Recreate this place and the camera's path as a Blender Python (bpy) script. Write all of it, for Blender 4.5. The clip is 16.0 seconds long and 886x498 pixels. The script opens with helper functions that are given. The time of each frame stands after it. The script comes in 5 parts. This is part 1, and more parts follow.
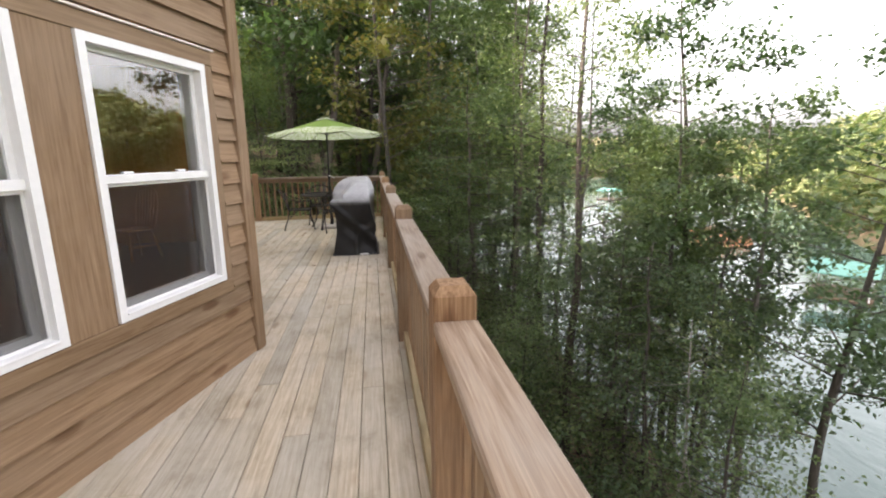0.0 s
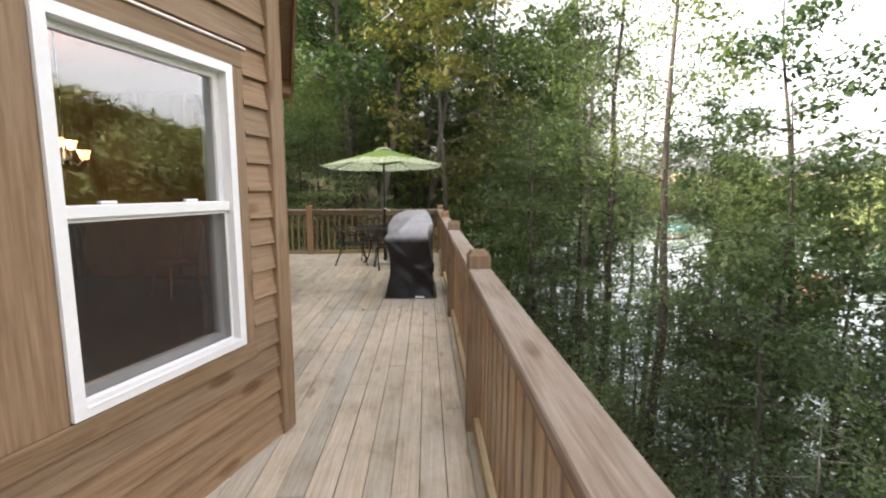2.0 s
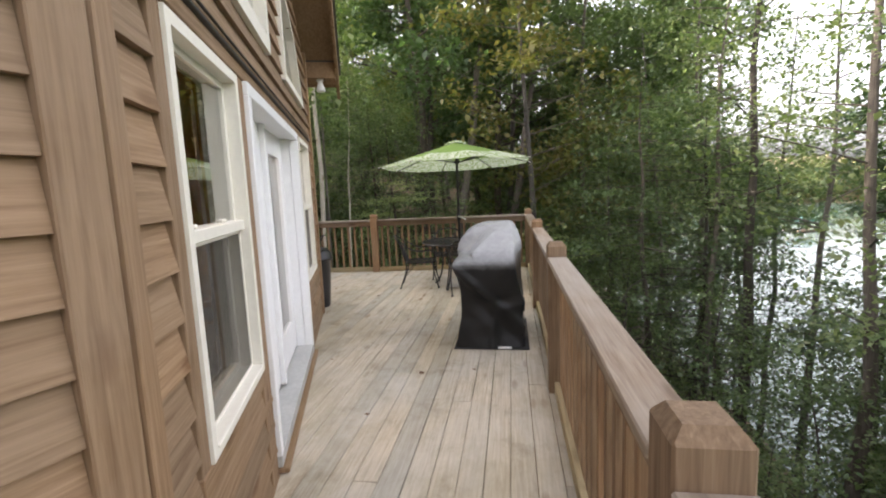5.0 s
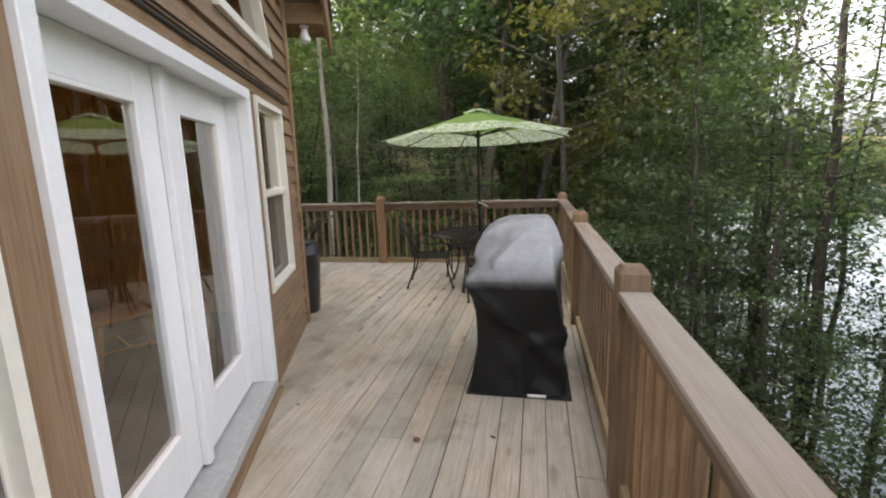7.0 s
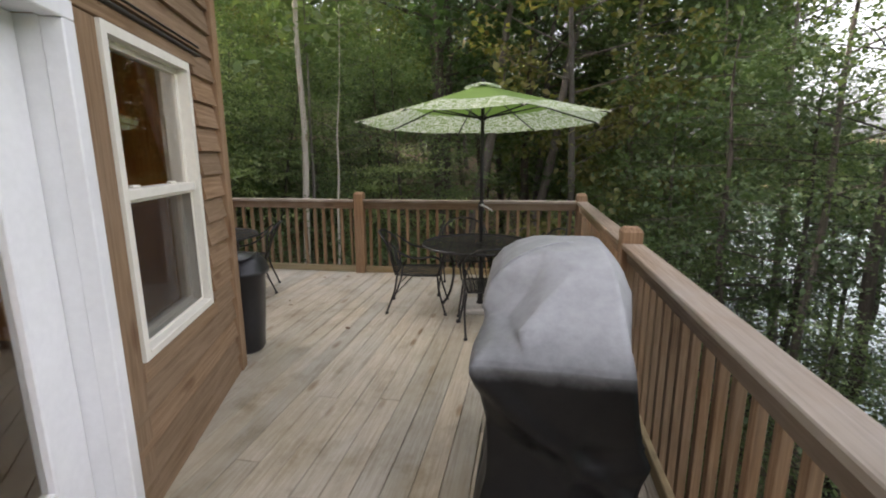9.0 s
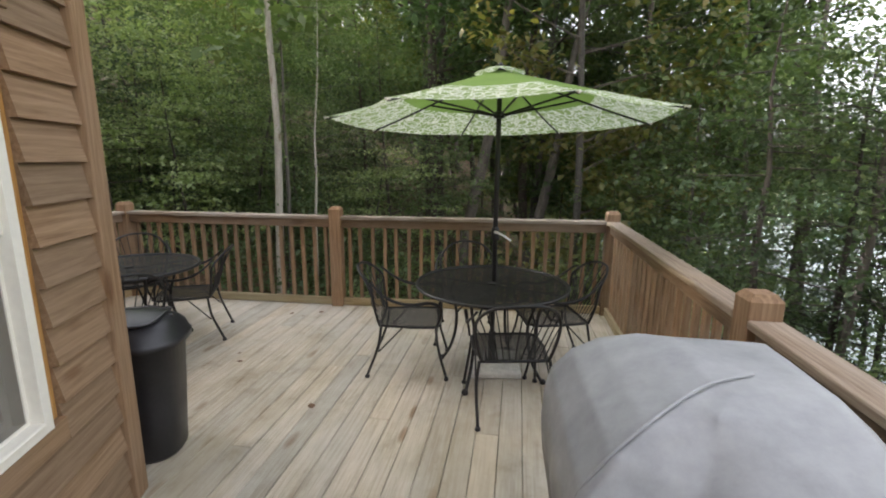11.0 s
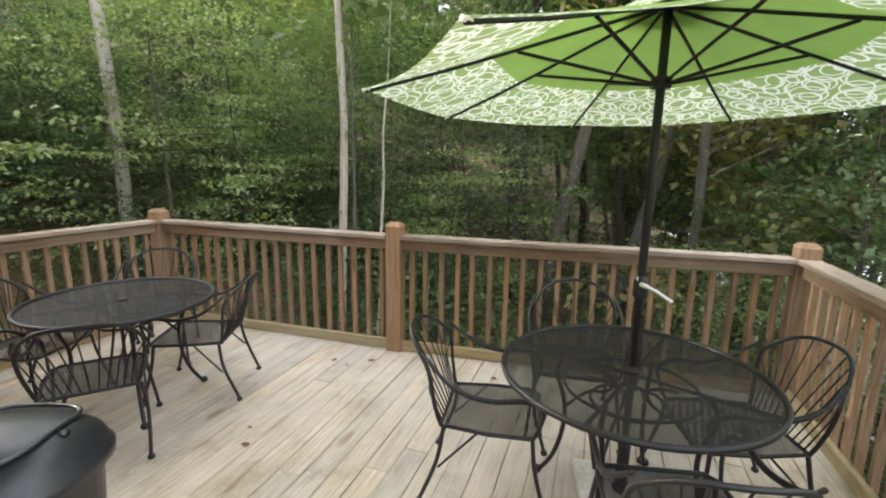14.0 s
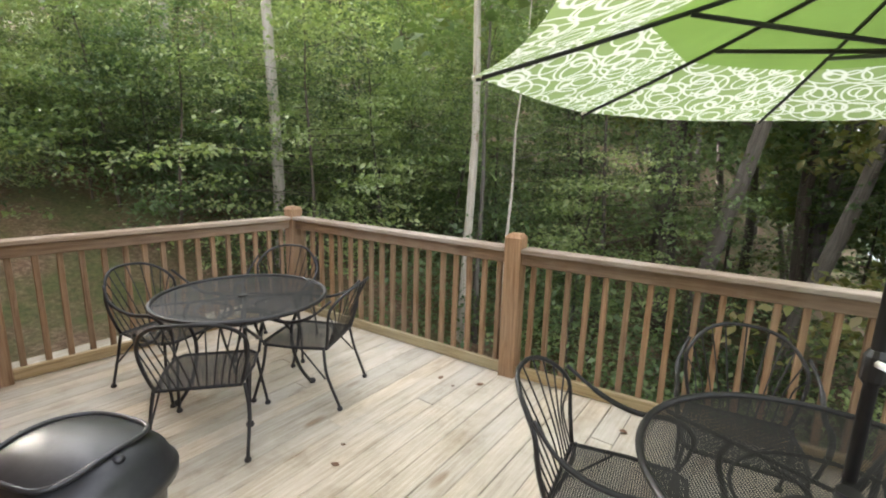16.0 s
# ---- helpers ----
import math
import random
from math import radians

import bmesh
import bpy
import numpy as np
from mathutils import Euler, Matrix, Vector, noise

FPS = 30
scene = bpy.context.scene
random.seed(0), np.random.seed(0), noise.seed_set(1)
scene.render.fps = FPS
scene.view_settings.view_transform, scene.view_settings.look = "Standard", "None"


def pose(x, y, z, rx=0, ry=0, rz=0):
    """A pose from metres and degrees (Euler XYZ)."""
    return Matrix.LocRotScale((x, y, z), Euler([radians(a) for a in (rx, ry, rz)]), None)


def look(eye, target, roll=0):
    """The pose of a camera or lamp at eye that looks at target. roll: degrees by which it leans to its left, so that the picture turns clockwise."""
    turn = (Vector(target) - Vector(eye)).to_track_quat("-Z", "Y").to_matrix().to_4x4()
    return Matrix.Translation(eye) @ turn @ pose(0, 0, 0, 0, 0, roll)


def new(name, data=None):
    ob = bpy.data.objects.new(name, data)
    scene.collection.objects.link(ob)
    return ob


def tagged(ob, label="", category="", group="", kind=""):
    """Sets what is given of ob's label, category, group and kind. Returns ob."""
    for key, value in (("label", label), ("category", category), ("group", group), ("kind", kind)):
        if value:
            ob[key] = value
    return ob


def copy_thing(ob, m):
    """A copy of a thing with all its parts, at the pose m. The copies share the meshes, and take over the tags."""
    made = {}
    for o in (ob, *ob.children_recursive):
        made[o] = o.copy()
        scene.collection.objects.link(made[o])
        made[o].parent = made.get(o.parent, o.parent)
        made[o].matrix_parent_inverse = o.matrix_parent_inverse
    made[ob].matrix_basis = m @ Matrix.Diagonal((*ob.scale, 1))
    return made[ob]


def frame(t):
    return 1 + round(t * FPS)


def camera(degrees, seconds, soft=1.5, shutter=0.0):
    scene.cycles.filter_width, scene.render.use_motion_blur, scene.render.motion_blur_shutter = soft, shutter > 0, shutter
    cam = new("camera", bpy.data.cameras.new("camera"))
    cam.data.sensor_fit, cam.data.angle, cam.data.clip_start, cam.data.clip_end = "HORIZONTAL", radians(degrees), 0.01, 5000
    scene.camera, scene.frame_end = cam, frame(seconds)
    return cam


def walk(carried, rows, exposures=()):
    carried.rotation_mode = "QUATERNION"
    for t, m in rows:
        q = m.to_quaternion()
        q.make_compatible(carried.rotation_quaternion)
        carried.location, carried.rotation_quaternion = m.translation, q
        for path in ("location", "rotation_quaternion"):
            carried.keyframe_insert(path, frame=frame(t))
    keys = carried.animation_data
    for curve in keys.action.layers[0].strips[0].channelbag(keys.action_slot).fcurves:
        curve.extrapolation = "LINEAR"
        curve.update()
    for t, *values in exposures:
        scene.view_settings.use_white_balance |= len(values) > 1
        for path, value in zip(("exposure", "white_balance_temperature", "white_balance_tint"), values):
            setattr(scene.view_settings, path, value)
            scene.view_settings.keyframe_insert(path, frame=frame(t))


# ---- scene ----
cam = camera(88.8, 16.0, soft=2.0)
PATH = [
    (0, (-0.16, -0.258, 1.549), (0.134, 1.678, 1.143), -0.5),
    (0.5, (-0.156, -0.056, 1.545), (0.065, 1.898, 1.181), 0.1),
    (1, (-0.163, 0.140, 1.530), (-0.004, 2.108, 1.208), 0.5),
    (1.5, (-0.203, 0.39, 1.53), (-0.085, 2.366, 1.246), 0.7),
    (2, (-0.247, 0.68, 1.526), (-0.174, 2.661, 1.264), 0.2),
    (2.5, (-0.257, 1.01, 1.542), (-0.255, 2.993, 1.288), -0.4),
    (3, (-0.241, 1.327, 1.544), (-0.326, 3.311, 1.307), -1.1),
    (3.5, (-0.238, 1.654, 1.554), (-0.394, 3.633, 1.315), -1.6),
    (4, (-0.242, 1.975, 1.551), (-0.446, 3.951, 1.316), -2.1),
    (6.5, (-0.294, 3.585, 1.606), (-0.695, 5.515, 1.274), -2.0),
    (7, (-0.358, 3.914, 1.613), (-0.757, 5.841, 1.259), -1.7),
    (7.5, (-0.42, 4.275, 1.593), (-0.818, 6.202, 1.232), -1.4),
    (8, (-0.474, 4.639, 1.589), (-0.872, 6.564, 1.216), -1.2),
    (8.5, (-0.537, 4.966, 1.598), (-0.922, 6.891, 1.215), -0.7),
    (9, (-0.626, 5.298, 1.616), (-0.989, 7.225, 1.223), -0.1),
    (11.5, (-1.021, 6.804, 1.697), (-1.333, 8.741, 1.308), 0.5),
    (12, (-1.088, 7.075, 1.698), (-1.404, 9.009, 1.301), 0.4),
    (12.5, (-1.157, 7.308, 1.682), (-1.51, 9.236, 1.286), 0.4),
    (13, (-1.212, 7.512, 1.665), (-1.641, 9.427, 1.278), 0.4),
    (13.5, (-1.269, 7.700, 1.664), (-1.796, 9.591, 1.285), 0.5),
    (14, (-1.317, 7.839, 1.671), (-1.957, 9.696, 1.294), 0.9),
    (14.5, (-1.348, 7.965, 1.675), (-2.122, 9.771, 1.304), 1.3),
    (15, (-1.371, 8.087, 1.685), (-2.282, 9.828, 1.313), 1.7),
    (15.5, (-1.399, 8.185, 1.691), (-2.429, 9.856, 1.31), 1.7),
    (16, (-1.427, 8.263, 1.691), (-2.574, 9.854, 1.304), 1.6),
]
walk(cam, [(t, look(eye, target, roll)) for t, eye, target, roll in PATH], exposures=((0, 3.15, 6600, 18), (4, 3.15, 6500, 17), (6.5, 2.93, 6350, 17.5), (9, 2.78, 6350, 17.5), (12, 3.12, 6220, 13.5), (15, 3.72, 6330, 13), (16, 3.75, 6330, 13)))

# ---- world, sun ----
world = bpy.data.worlds.new("world")
scene.world = world
world.use_nodes = True
wn, wl = world.node_tree.nodes, world.node_tree.links
sky = wn.new("ShaderNodeTexSky")
sky.sky_type = "NISHITA"
sky.sun_disc = False
sky.sun_elevation, sky.sun_rotation = radians(18), radians(268)
sky.air_density, sky.dust_density, sky.ozone_density = 1.0, 6.0, 1.0
haze = wn.new("ShaderNodeHueSaturation")
haze.inputs["Saturation"].default_value = 0.15
wl.new(sky.outputs[0], haze.inputs["Color"])
wl.new(haze.outputs[0], wn["Background"].inputs["Color"])
wn["Background"].inputs["Strength"].default_value = 0.15
sun_data = bpy.data.lights.new("sun", "SUN")
sun_data.energy, sun_data.angle, sun_data.color = 3.0, radians(3), (1.0, 0.9, 0.74)
sun = new("sun", sun_data)
sun.matrix_world = look((-95.0, -3.3, 30.9), (0, 0, 0))

# ---- helpers for meshes and materials ----
RNG = np.random.default_rng(7)


def link_mesh(name, me, material, parent=None, label=""):
    if material and not me.materials:
        me.materials.append(material)
    ob = new(name, me)
    if parent:
        ob.parent = parent
    if label:
        ob["label"] = label
    return ob


def to_mesh(bm, smooth=False):
    me = bpy.data.meshes.new("mesh")
    bmesh.ops.recalc_face_normals(bm, faces=bm.faces)
    for f in bm.faces:
        f.smooth = smooth
    bm.to_mesh(me)
    bm.free()
    return me


def part(name, bm, material, parent=None, label="", smooth=False):
    return link_mesh(name, to_mesh(bm, smooth), material, parent, label)


def thing(name, m, label, category, group="", kind=""):
    ob = new(name)
    ob.matrix_world = m
    ob.empty_display_size = 0.1
    return tagged(ob, label, category, group, kind)


def block(x0, y0, z0, x1, y1, z1, bevel=0.0, bm=None, m=None):
    made = bmesh.ops.create_cube(bm, size=1)["verts"] if bm else None
    if bm is None:
        bm = bmesh.new()
        made = bmesh.ops.create_cube(bm, size=1)["verts"]
    t = Matrix.Translation(((x0 + x1) / 2, (y0 + y1) / 2, (z0 + z1) / 2)) @ Matrix.Diagonal((abs(x1 - x0), abs(y1 - y0), abs(z1 - z0), 1))
    bmesh.ops.transform(bm, matrix=(m @ t) if m else t, verts=made)
    if bevel:
        edges = list({e for v in made for e in v.link_edges})
        bmesh.ops.bevel(bm, geom=edges, offset=bevel, segments=1, affect="EDGES", profile=0.5)
    return bm


def spline(points, steps=6):
    """Smooth line through the points."""
    p = [Vector(a) for a in points]
    q = [p[0] * 2 - p[1]] + p + [p[-1] * 2 - p[-2]]
    out = []
    for i in range(1, len(q) - 2):
        for k in range(steps):
            t = k / steps
            a, b, c, d = q[i - 1], q[i], q[i + 1], q[i + 2]
            out.append(0.5 * ((2 * b) + (c - a) * t + (2 * a - 5 * b + 4 * c - d) * t * t + (3 * b - a - 3 * c + d) * t ** 3))
    out.append(p[-1])
    return out


def tube(points, radius, bm=None, sides=6, closed=False):
    """A round bar along points; radius is a number or one for each point."""
    bm = bm or bmesh.new()
    pts = [Vector(p) for p in points]
    n = len(pts)
    rings, up = [], None
    for i, p in enumerate(pts):
        a = pts[(i - 1) % n] if (i or closed) else pts[0]
        b = pts[(i + 1) % n] if (i < n - 1 or closed) else pts[-1]
        d = (b - a).normalized()
        if up is None:
            up = d.orthogonal().normalized()
        else:
            up = (up - d * up.dot(d)).normalized()
        side = d.cross(up)
        r = radius[i] if isinstance(radius, (list, tuple)) else radius
        rings.append([bm.verts.new(p + (up * math.cos(2 * math.pi * k / sides) + side * math.sin(2 * math.pi * k / sides)) * r) for k in range(sides)])
    for i in range(n if closed else n - 1):
        a, b = rings[i], rings[(i + 1) % n]
        for k in range(sides):
            bm.faces.new((a[k], a[(k + 1) % sides], b[(k + 1) % sides], b[k]))
    if not closed:
        bm.faces.new(rings[0][::-1])
        bm.faces.new(rings[-1])
    return bm


def lathe(profile, sides=24, bm=None, centre=(0, 0)):
    bm = bm or bmesh.new()
    rings = [[bm.verts.new((centre[0] + r * math.cos(2 * math.pi * k / sides), centre[1] + r * math.sin(2 * math.pi * k / sides), z)) for k in range(sides)] for r, z in profile]
    for a, b in zip(rings, rings[1:]):
        for k in range(sides):
            bm.faces.new((a[k], a[(k + 1) % sides], b[(k + 1) % sides], b[k]))
    bm.faces.new(rings[0][::-1])
    bm.faces.new(rings[-1])
    return bm


def prism(outer, holes, y0, y1):
    """A plate in the x-z plane with holes, from y0 to y1."""
    bm = bmesh.new()
    edges = []
    for loop in [outer] + list(holes):
        vs = [bm.verts.new((x, y0, z)) for x, z in loop]
        edges += [bm.edges.new((vs[i], vs[(i + 1) % len(vs)])) for i in range(len(vs))]
    bmesh.ops.triangle_fill(bm, use_beauty=True, use_dissolve=False, edges=edges)
    grown = bmesh.ops.extrude_face_region(bm, geom=list(bm.faces))["geom"]
    bmesh.ops.translate(bm, vec=(0, y1 - y0, 0), verts=[v for v in grown if isinstance(v, bmesh.types.BMVert)])
    return bm


def quads_mesh(name, verts, mat):
    """A mesh of separate four-cornered faces; verts is (n, 4, 3)."""
    n = len(verts)
    me = bpy.data.meshes.new(name)
    me.vertices.add(n * 4)
    me.vertices.foreach_set("co", np.ascontiguousarray(verts, dtype=np.float32).ravel())
    me.loops.add(n * 4)
    me.loops.foreach_set("vertex_index", np.arange(n * 4, dtype=np.int32))
    me.polygons.add(n)
    me.polygons.foreach_set("loop_start", np.arange(0, n * 4, 4, dtype=np.int32))
    me.polygons.foreach_set("loop_total", np.full(n, 4, dtype=np.int32))
    me.update(calc_edges=True)
    me.materials.append(mat)
    return me


# ---- materials ----
class Nodes:
    """A short way to write node materials."""

    def __init__(self, name):
        self.mat = bpy.data.materials.new(name)
        self.mat.use_nodes = True
        self.t = self.mat.node_tree
        self.bsdf = self.t.nodes["Principled BSDF"]
        self.out = self.t.nodes["Material Output"]

    def add(self, kind, **sets):
        n = self.t.nodes.new(kind)
        for k, v in sets.items():
            n.inputs[k.replace("_", " ")].default_value = v
        return n

    def link(self, a, b):
        self.t.links.new(a, b)

    def coords(self, scale=(1, 1, 1), shift=True, space="Object"):
        tc = self.add("ShaderNodeTexCoord")
        m = self.add("ShaderNodeMapping")
        m.inputs["Scale"].default_value = scale
        self.link(tc.outputs[space], m.inputs["Vector"])
        if shift:
            info = self.add("ShaderNodeObjectInfo")
            mul = self.add("ShaderNodeMath")
            mul.operation = "MULTIPLY"
            mul.inputs[1].default_value = 37.0
            self.link(info.outputs["Random"], mul.inputs[0])
            comb = self.add("ShaderNodeCombineXYZ")
            for k in range(3):
                self.link(mul.outputs[0], comb.inputs[k])
            self.link(comb.outputs[0], m.inputs["Location"])
        return m.outputs[0]

    def place(self, scale=(1, 1, 1)):
        g = self.add("ShaderNodeNewGeometry")
        m = self.add("ShaderNodeMapping")
        m.inputs["Scale"].default_value = scale
        self.link(g.outputs["Position"], m.inputs["Vector"])
        return m.outputs[0]

    def noise(self, vec, scale, detail=4.0, rough=0.6, distort=0.0):
        n = self.add("ShaderNodeTexNoise", Scale=scale, Detail=detail, Roughness=rough, Distortion=distort)
        self.link(vec, n.inputs["Vector"])
        return n.outputs["Fac"]

    def ramp(self, fac, stops):
        r = self.add("ShaderNodeValToRGB")
        e = r.color_ramp.elements
        while len(e) < len(stops):
            e.new(0.5)
        for i, (p, c) in enumerate(stops):
            e[i].position = p
            e[i].color = (*c, 1) if isinstance(c, (tuple, list)) else (c, c, c, 1)
        self.link(fac, r.inputs[0])
        return r.outputs[0]

    def mix(self, fac, a, b, mode="MIX"):
        n = self.t.nodes.new("ShaderNodeMix")
        n.data_type, n.blend_type = "RGBA", mode
        for value, k in ((fac, 0), (a, 6), (b, 7)):
            if isinstance(value, (int, float)):
                n.inputs[k].default_value = value if k == 0 else (value, value, value, 1)
            elif isinstance(value, (tuple, list)):
                n.inputs[k].default_value = (*value, 1)
            else:
                self.link(value, n.inputs[k])
        return n.outputs[2]

    def bump(self, height, strength=0.3, distance=0.005):
        b = self.add("ShaderNodeBump", Strength=strength, Distance=distance)
        self.link(height, b.inputs["Height"])
        self.link(b.outputs[0], self.bsdf.inputs["Normal"])

    def done(self, colour=None, rough=0.6, metal=0.0, spec=0.5):
        for value, k in ((colour, "Base Color"), (rough, "Roughness")):
            if value is None:
                continue
            if isinstance(value, (int, float)):
                self.bsdf.inputs[k].default_value = value
            elif isinstance(value, (tuple, list)):
                self.bsdf.inputs[k].default_value = (*value, 1)
            else:
                self.link(value, self.bsdf.inputs[k])
        self.bsdf.inputs["Metallic"].default_value = metal
        self.bsdf.inputs["Specular IOR Level"].default_value = spec
        return self.mat


def wood(name, axis, dark, mid, light, grey=None, rough=0.75, knots=True, stain=0.5, relief=0.35, moss=None, vary=0.8, streak=0.35):
    """Sawn wood with its grain along axis (0, 1, 2)."""
    n = Nodes(name)
    s = [26.0, 26.0, 26.0]
    s[axis] = 1.1
    vec = n.coords(tuple(s))
    grain = n.noise(vec, 2.2, 5, 0.65, 0.6)
    s2 = [90.0, 90.0, 90.0]
    s2[axis] = 2.5
    fine = n.noise(n.coords(tuple(s2)), 2.0, 3, 0.6)
    col = n.ramp(grain, [(0.28, dark), (0.5, mid), (0.74, light)])
    col = n.mix(streak, col, n.ramp(fine, [(0.3, 0.62), (0.7, 1.25)]), "MULTIPLY")
    info = n.add("ShaderNodeObjectInfo")
    tone = n.ramp(info.outputs["Random"], [(0.0, (0.74, 0.76, 0.78)), (0.5, (1.0, 0.98, 0.95)), (1.0, (1.22, 1.14, 1.05))])
    col = n.mix(vary, col, tone, "MULTIPLY")
    if knots:
        s3 = [5.0, 5.0, 5.0]
        s3[axis] = 1.6
        v = n.add("ShaderNodeTexVoronoi", Scale=1.0, Randomness=1.0)
        n.link(n.coords(tuple(s3)), v.inputs["Vector"])
        spot = n.ramp(v.outputs["Distance"], [(0.0, 1.0), (0.1, 0.75), (0.17, 0.0)])
        col = n.mix(spot, col, n.mix(1.0, col, (0.5, 0.38, 0.28), "MULTIPLY"))
    if grey:
        patch = n.noise(n.place((1, 0.45, 1)), 1.3, 5, 0.62, 0.4)
        col = n.mix(n.ramp(patch, [(0.42, 0.0), (0.68, stain)]), col, grey)
    if moss:
        patch = n.noise(n.place((0.8, 0.5, 0.8)), 0.9, 6, 0.7, 0.8)
        col = n.mix(n.ramp(patch, [(0.5, 0.0), (0.62, 0.5)]), col, moss)
        grime = n.noise(n.place((1, 0.7, 1)), 3.2, 8, 0.72, 0.2)
        col = n.mix(1.0, col, n.ramp(grime, [(0.32, (0.72, 0.69, 0.63)), (0.46, (0.96, 0.95, 0.92)), (0.66, (1.1, 1.1, 1.1))]), "MULTIPLY")
    n.bump(n.mix(0.5, grain, fine), relief, 0.004)
    return n.done(col, n.ramp(grain, [(0.3, rough + 0.1), (0.7, rough - 0.08)]), spec=0.3)


def plain(name, colour, rough=0.5, metal=0.0, spec=0.5, vary=0.12, scale=30.0, relief=0.1):
    n = Nodes(name)
    f = n.noise(n.coords(), scale, 4, 0.6)
    g = n.noise(n.coords(), 2.5, 4, 0.6)
    col = n.mix(1.0, colour, n.ramp(f, [(0.3, 1 - vary), (0.7, 1 + vary)]), "MULTIPLY")
    col = n.mix(1.0, col, n.ramp(g, [(0.3, 1 - vary), (0.7, 1 + vary)]), "MULTIPLY")
    n.bump(f, relief, 0.002)
    return n.done(col, n.ramp(g, [(0.3, min(1.0, rough + 0.08)), (0.7, max(0.0, rough - 0.06))]), metal, spec)


def leaf_material(name, tones):
    n = Nodes(name)
    geo = n.add("ShaderNodeNewGeometry")
    info = n.add("ShaderNodeObjectInfo")
    add = n.add("ShaderNodeMath")
    add.operation = "ADD"
    n.link(geo.outputs["Random Per Island"], add.inputs[0])
    n.link(info.outputs["Random"], add.inputs[1])
    half = n.add("ShaderNodeMath")
    half.operation = "MULTIPLY"
    half.inputs[1].default_value = 0.5
    n.link(add.outputs[0], half.inputs[0])
    col = n.ramp(half.outputs[0], [(i / (len(tones) - 1), c) for i, c in enumerate(tones)])
    n.done(col, 0.45, spec=0.4)
    tr = n.add("ShaderNodeBsdfTranslucent")
    n.link(n.mix(1.0, col, (1.35, 1.5, 0.8), "MULTIPLY"), tr.inputs["Color"])
    ms = n.add("ShaderNodeMixShader", Fac=0.42)
    n.link(n.bsdf.outputs[0], ms.inputs[1])
    n.link(tr.outputs[0], ms.inputs[2])
    n.link(ms.outputs[0], n.out.inputs["Surface"])
    return n.mat


def glass_material(name, ior):
    n = Nodes(name)
    gl = n.add("ShaderNodeBsdfGlass", Roughness=0.0, IOR=ior, Color=(0.97, 0.98, 0.97, 1))
    n.link(gl.outputs[0], n.out.inputs["Surface"])
    return n.mat


BROWN = ((0.155, 0.092, 0.05), (0.24, 0.158, 0.092), (0.32, 0.222, 0.14))
SIDING = wood("siding_wood", 0, *BROWN, grey=(0.27, 0.19, 0.125), stain=0.5, vary=0.75, streak=0.2)
TRIM_UP = wood("trim_wood_upright", 2, (0.15, 0.09, 0.046), (0.235, 0.15, 0.084), (0.31, 0.21, 0.125), grey=(0.28, 0.205, 0.145), stain=0.45, vary=0.55, streak=0.18)
TRIM_LONG = wood("trim_wood_long", 0, (0.15, 0.088, 0.044), (0.235, 0.15, 0.082), (0.31, 0.21, 0.125), grey=(0.28, 0.205, 0.145), stain=0.45, vary=0.55, streak=0.18)
DECKING = wood("deck_wood", 1, (0.33, 0.28, 0.21), (0.455, 0.402, 0.32), (0.57, 0.52, 0.43), grey=(0.47, 0.45, 0.4), stain=0.75, moss=(0.37, 0.31, 0.21), vary=0.7, streak=0.2)
RAIL_X = wood("rail_wood_x", 0, (0.095, 0.056, 0.03), (0.165, 0.105, 0.061), (0.24, 0.163, 0.1), grey=(0.25, 0.205, 0.16), stain=0.6)
RAIL_CAP = wood("rail_cap_wood", 0, (0.15, 0.105, 0.07), (0.25, 0.19, 0.138), (0.34, 0.28, 0.215), grey=(0.36, 0.325, 0.28), stain=0.75)
FOOT = wood("foot_board_wood", 0, (0.18, 0.13, 0.068), (0.31, 0.235, 0.128), (0.42, 0.33, 0.2), grey=(0.3, 0.27, 0.17), stain=0.6)
RAIL_Y = wood("rail_wood_y", 1, (0.13, 0.09, 0.06), (0.22, 0.165, 0.12), (0.3, 0.24, 0.18), grey=(0.34, 0.315, 0.28), stain=0.95)
RAIL_UP = wood("rail_wood_upright", 2, (0.115, 0.064, 0.032), (0.22, 0.134, 0.073), (0.33, 0.22, 0.13), grey=(0.26, 0.2, 0.14), stain=0.45)
PINE = wood("pine_panelling", 2, (0.3, 0.14, 0.04), (0.45, 0.24, 0.075), (0.55, 0.32, 0.11), rough=0.4, relief=0.1)
PINE_FLOOR = wood("pine_floor", 1, (0.07, 0.04, 0.02), (0.12, 0.07, 0.038), (0.17, 0.1, 0.055), rough=0.4, relief=0.1)
OAK = wood("golden_oak", 2, (0.28, 0.13, 0.04), (0.42, 0.22, 0.07), (0.52, 0.3, 0.1), rough=0.4, relief=0.1)
WHITE = plain("white_vinyl", (0.72, 0.72, 0.71), 0.4, vary=0.03)
CREAM = plain("cream_vinyl", (0.74, 0.71, 0.62), 0.45, vary=0.04)
PAINT = plain("white_door_paint", (0.8, 0.8, 0.8), 0.35, vary=0.03)
SILL = plain("grey_threshold", (0.42, 0.42, 0.4), 0.5, vary=0.1)
IRON = plain("black_wrought_iron", (0.012, 0.011, 0.011), 0.45, 0.0, 0.4, 0.25, 40)
MESH_IRON = plain("black_metal_mesh", (0.014, 0.013, 0.013), 0.55, 0.0, 0.35, 0.2, 40)
BIN = plain("black_bin_plastic", (0.018, 0.018, 0.02), 0.36, 0.0, 0.5, 0.2, 60, 0.05)
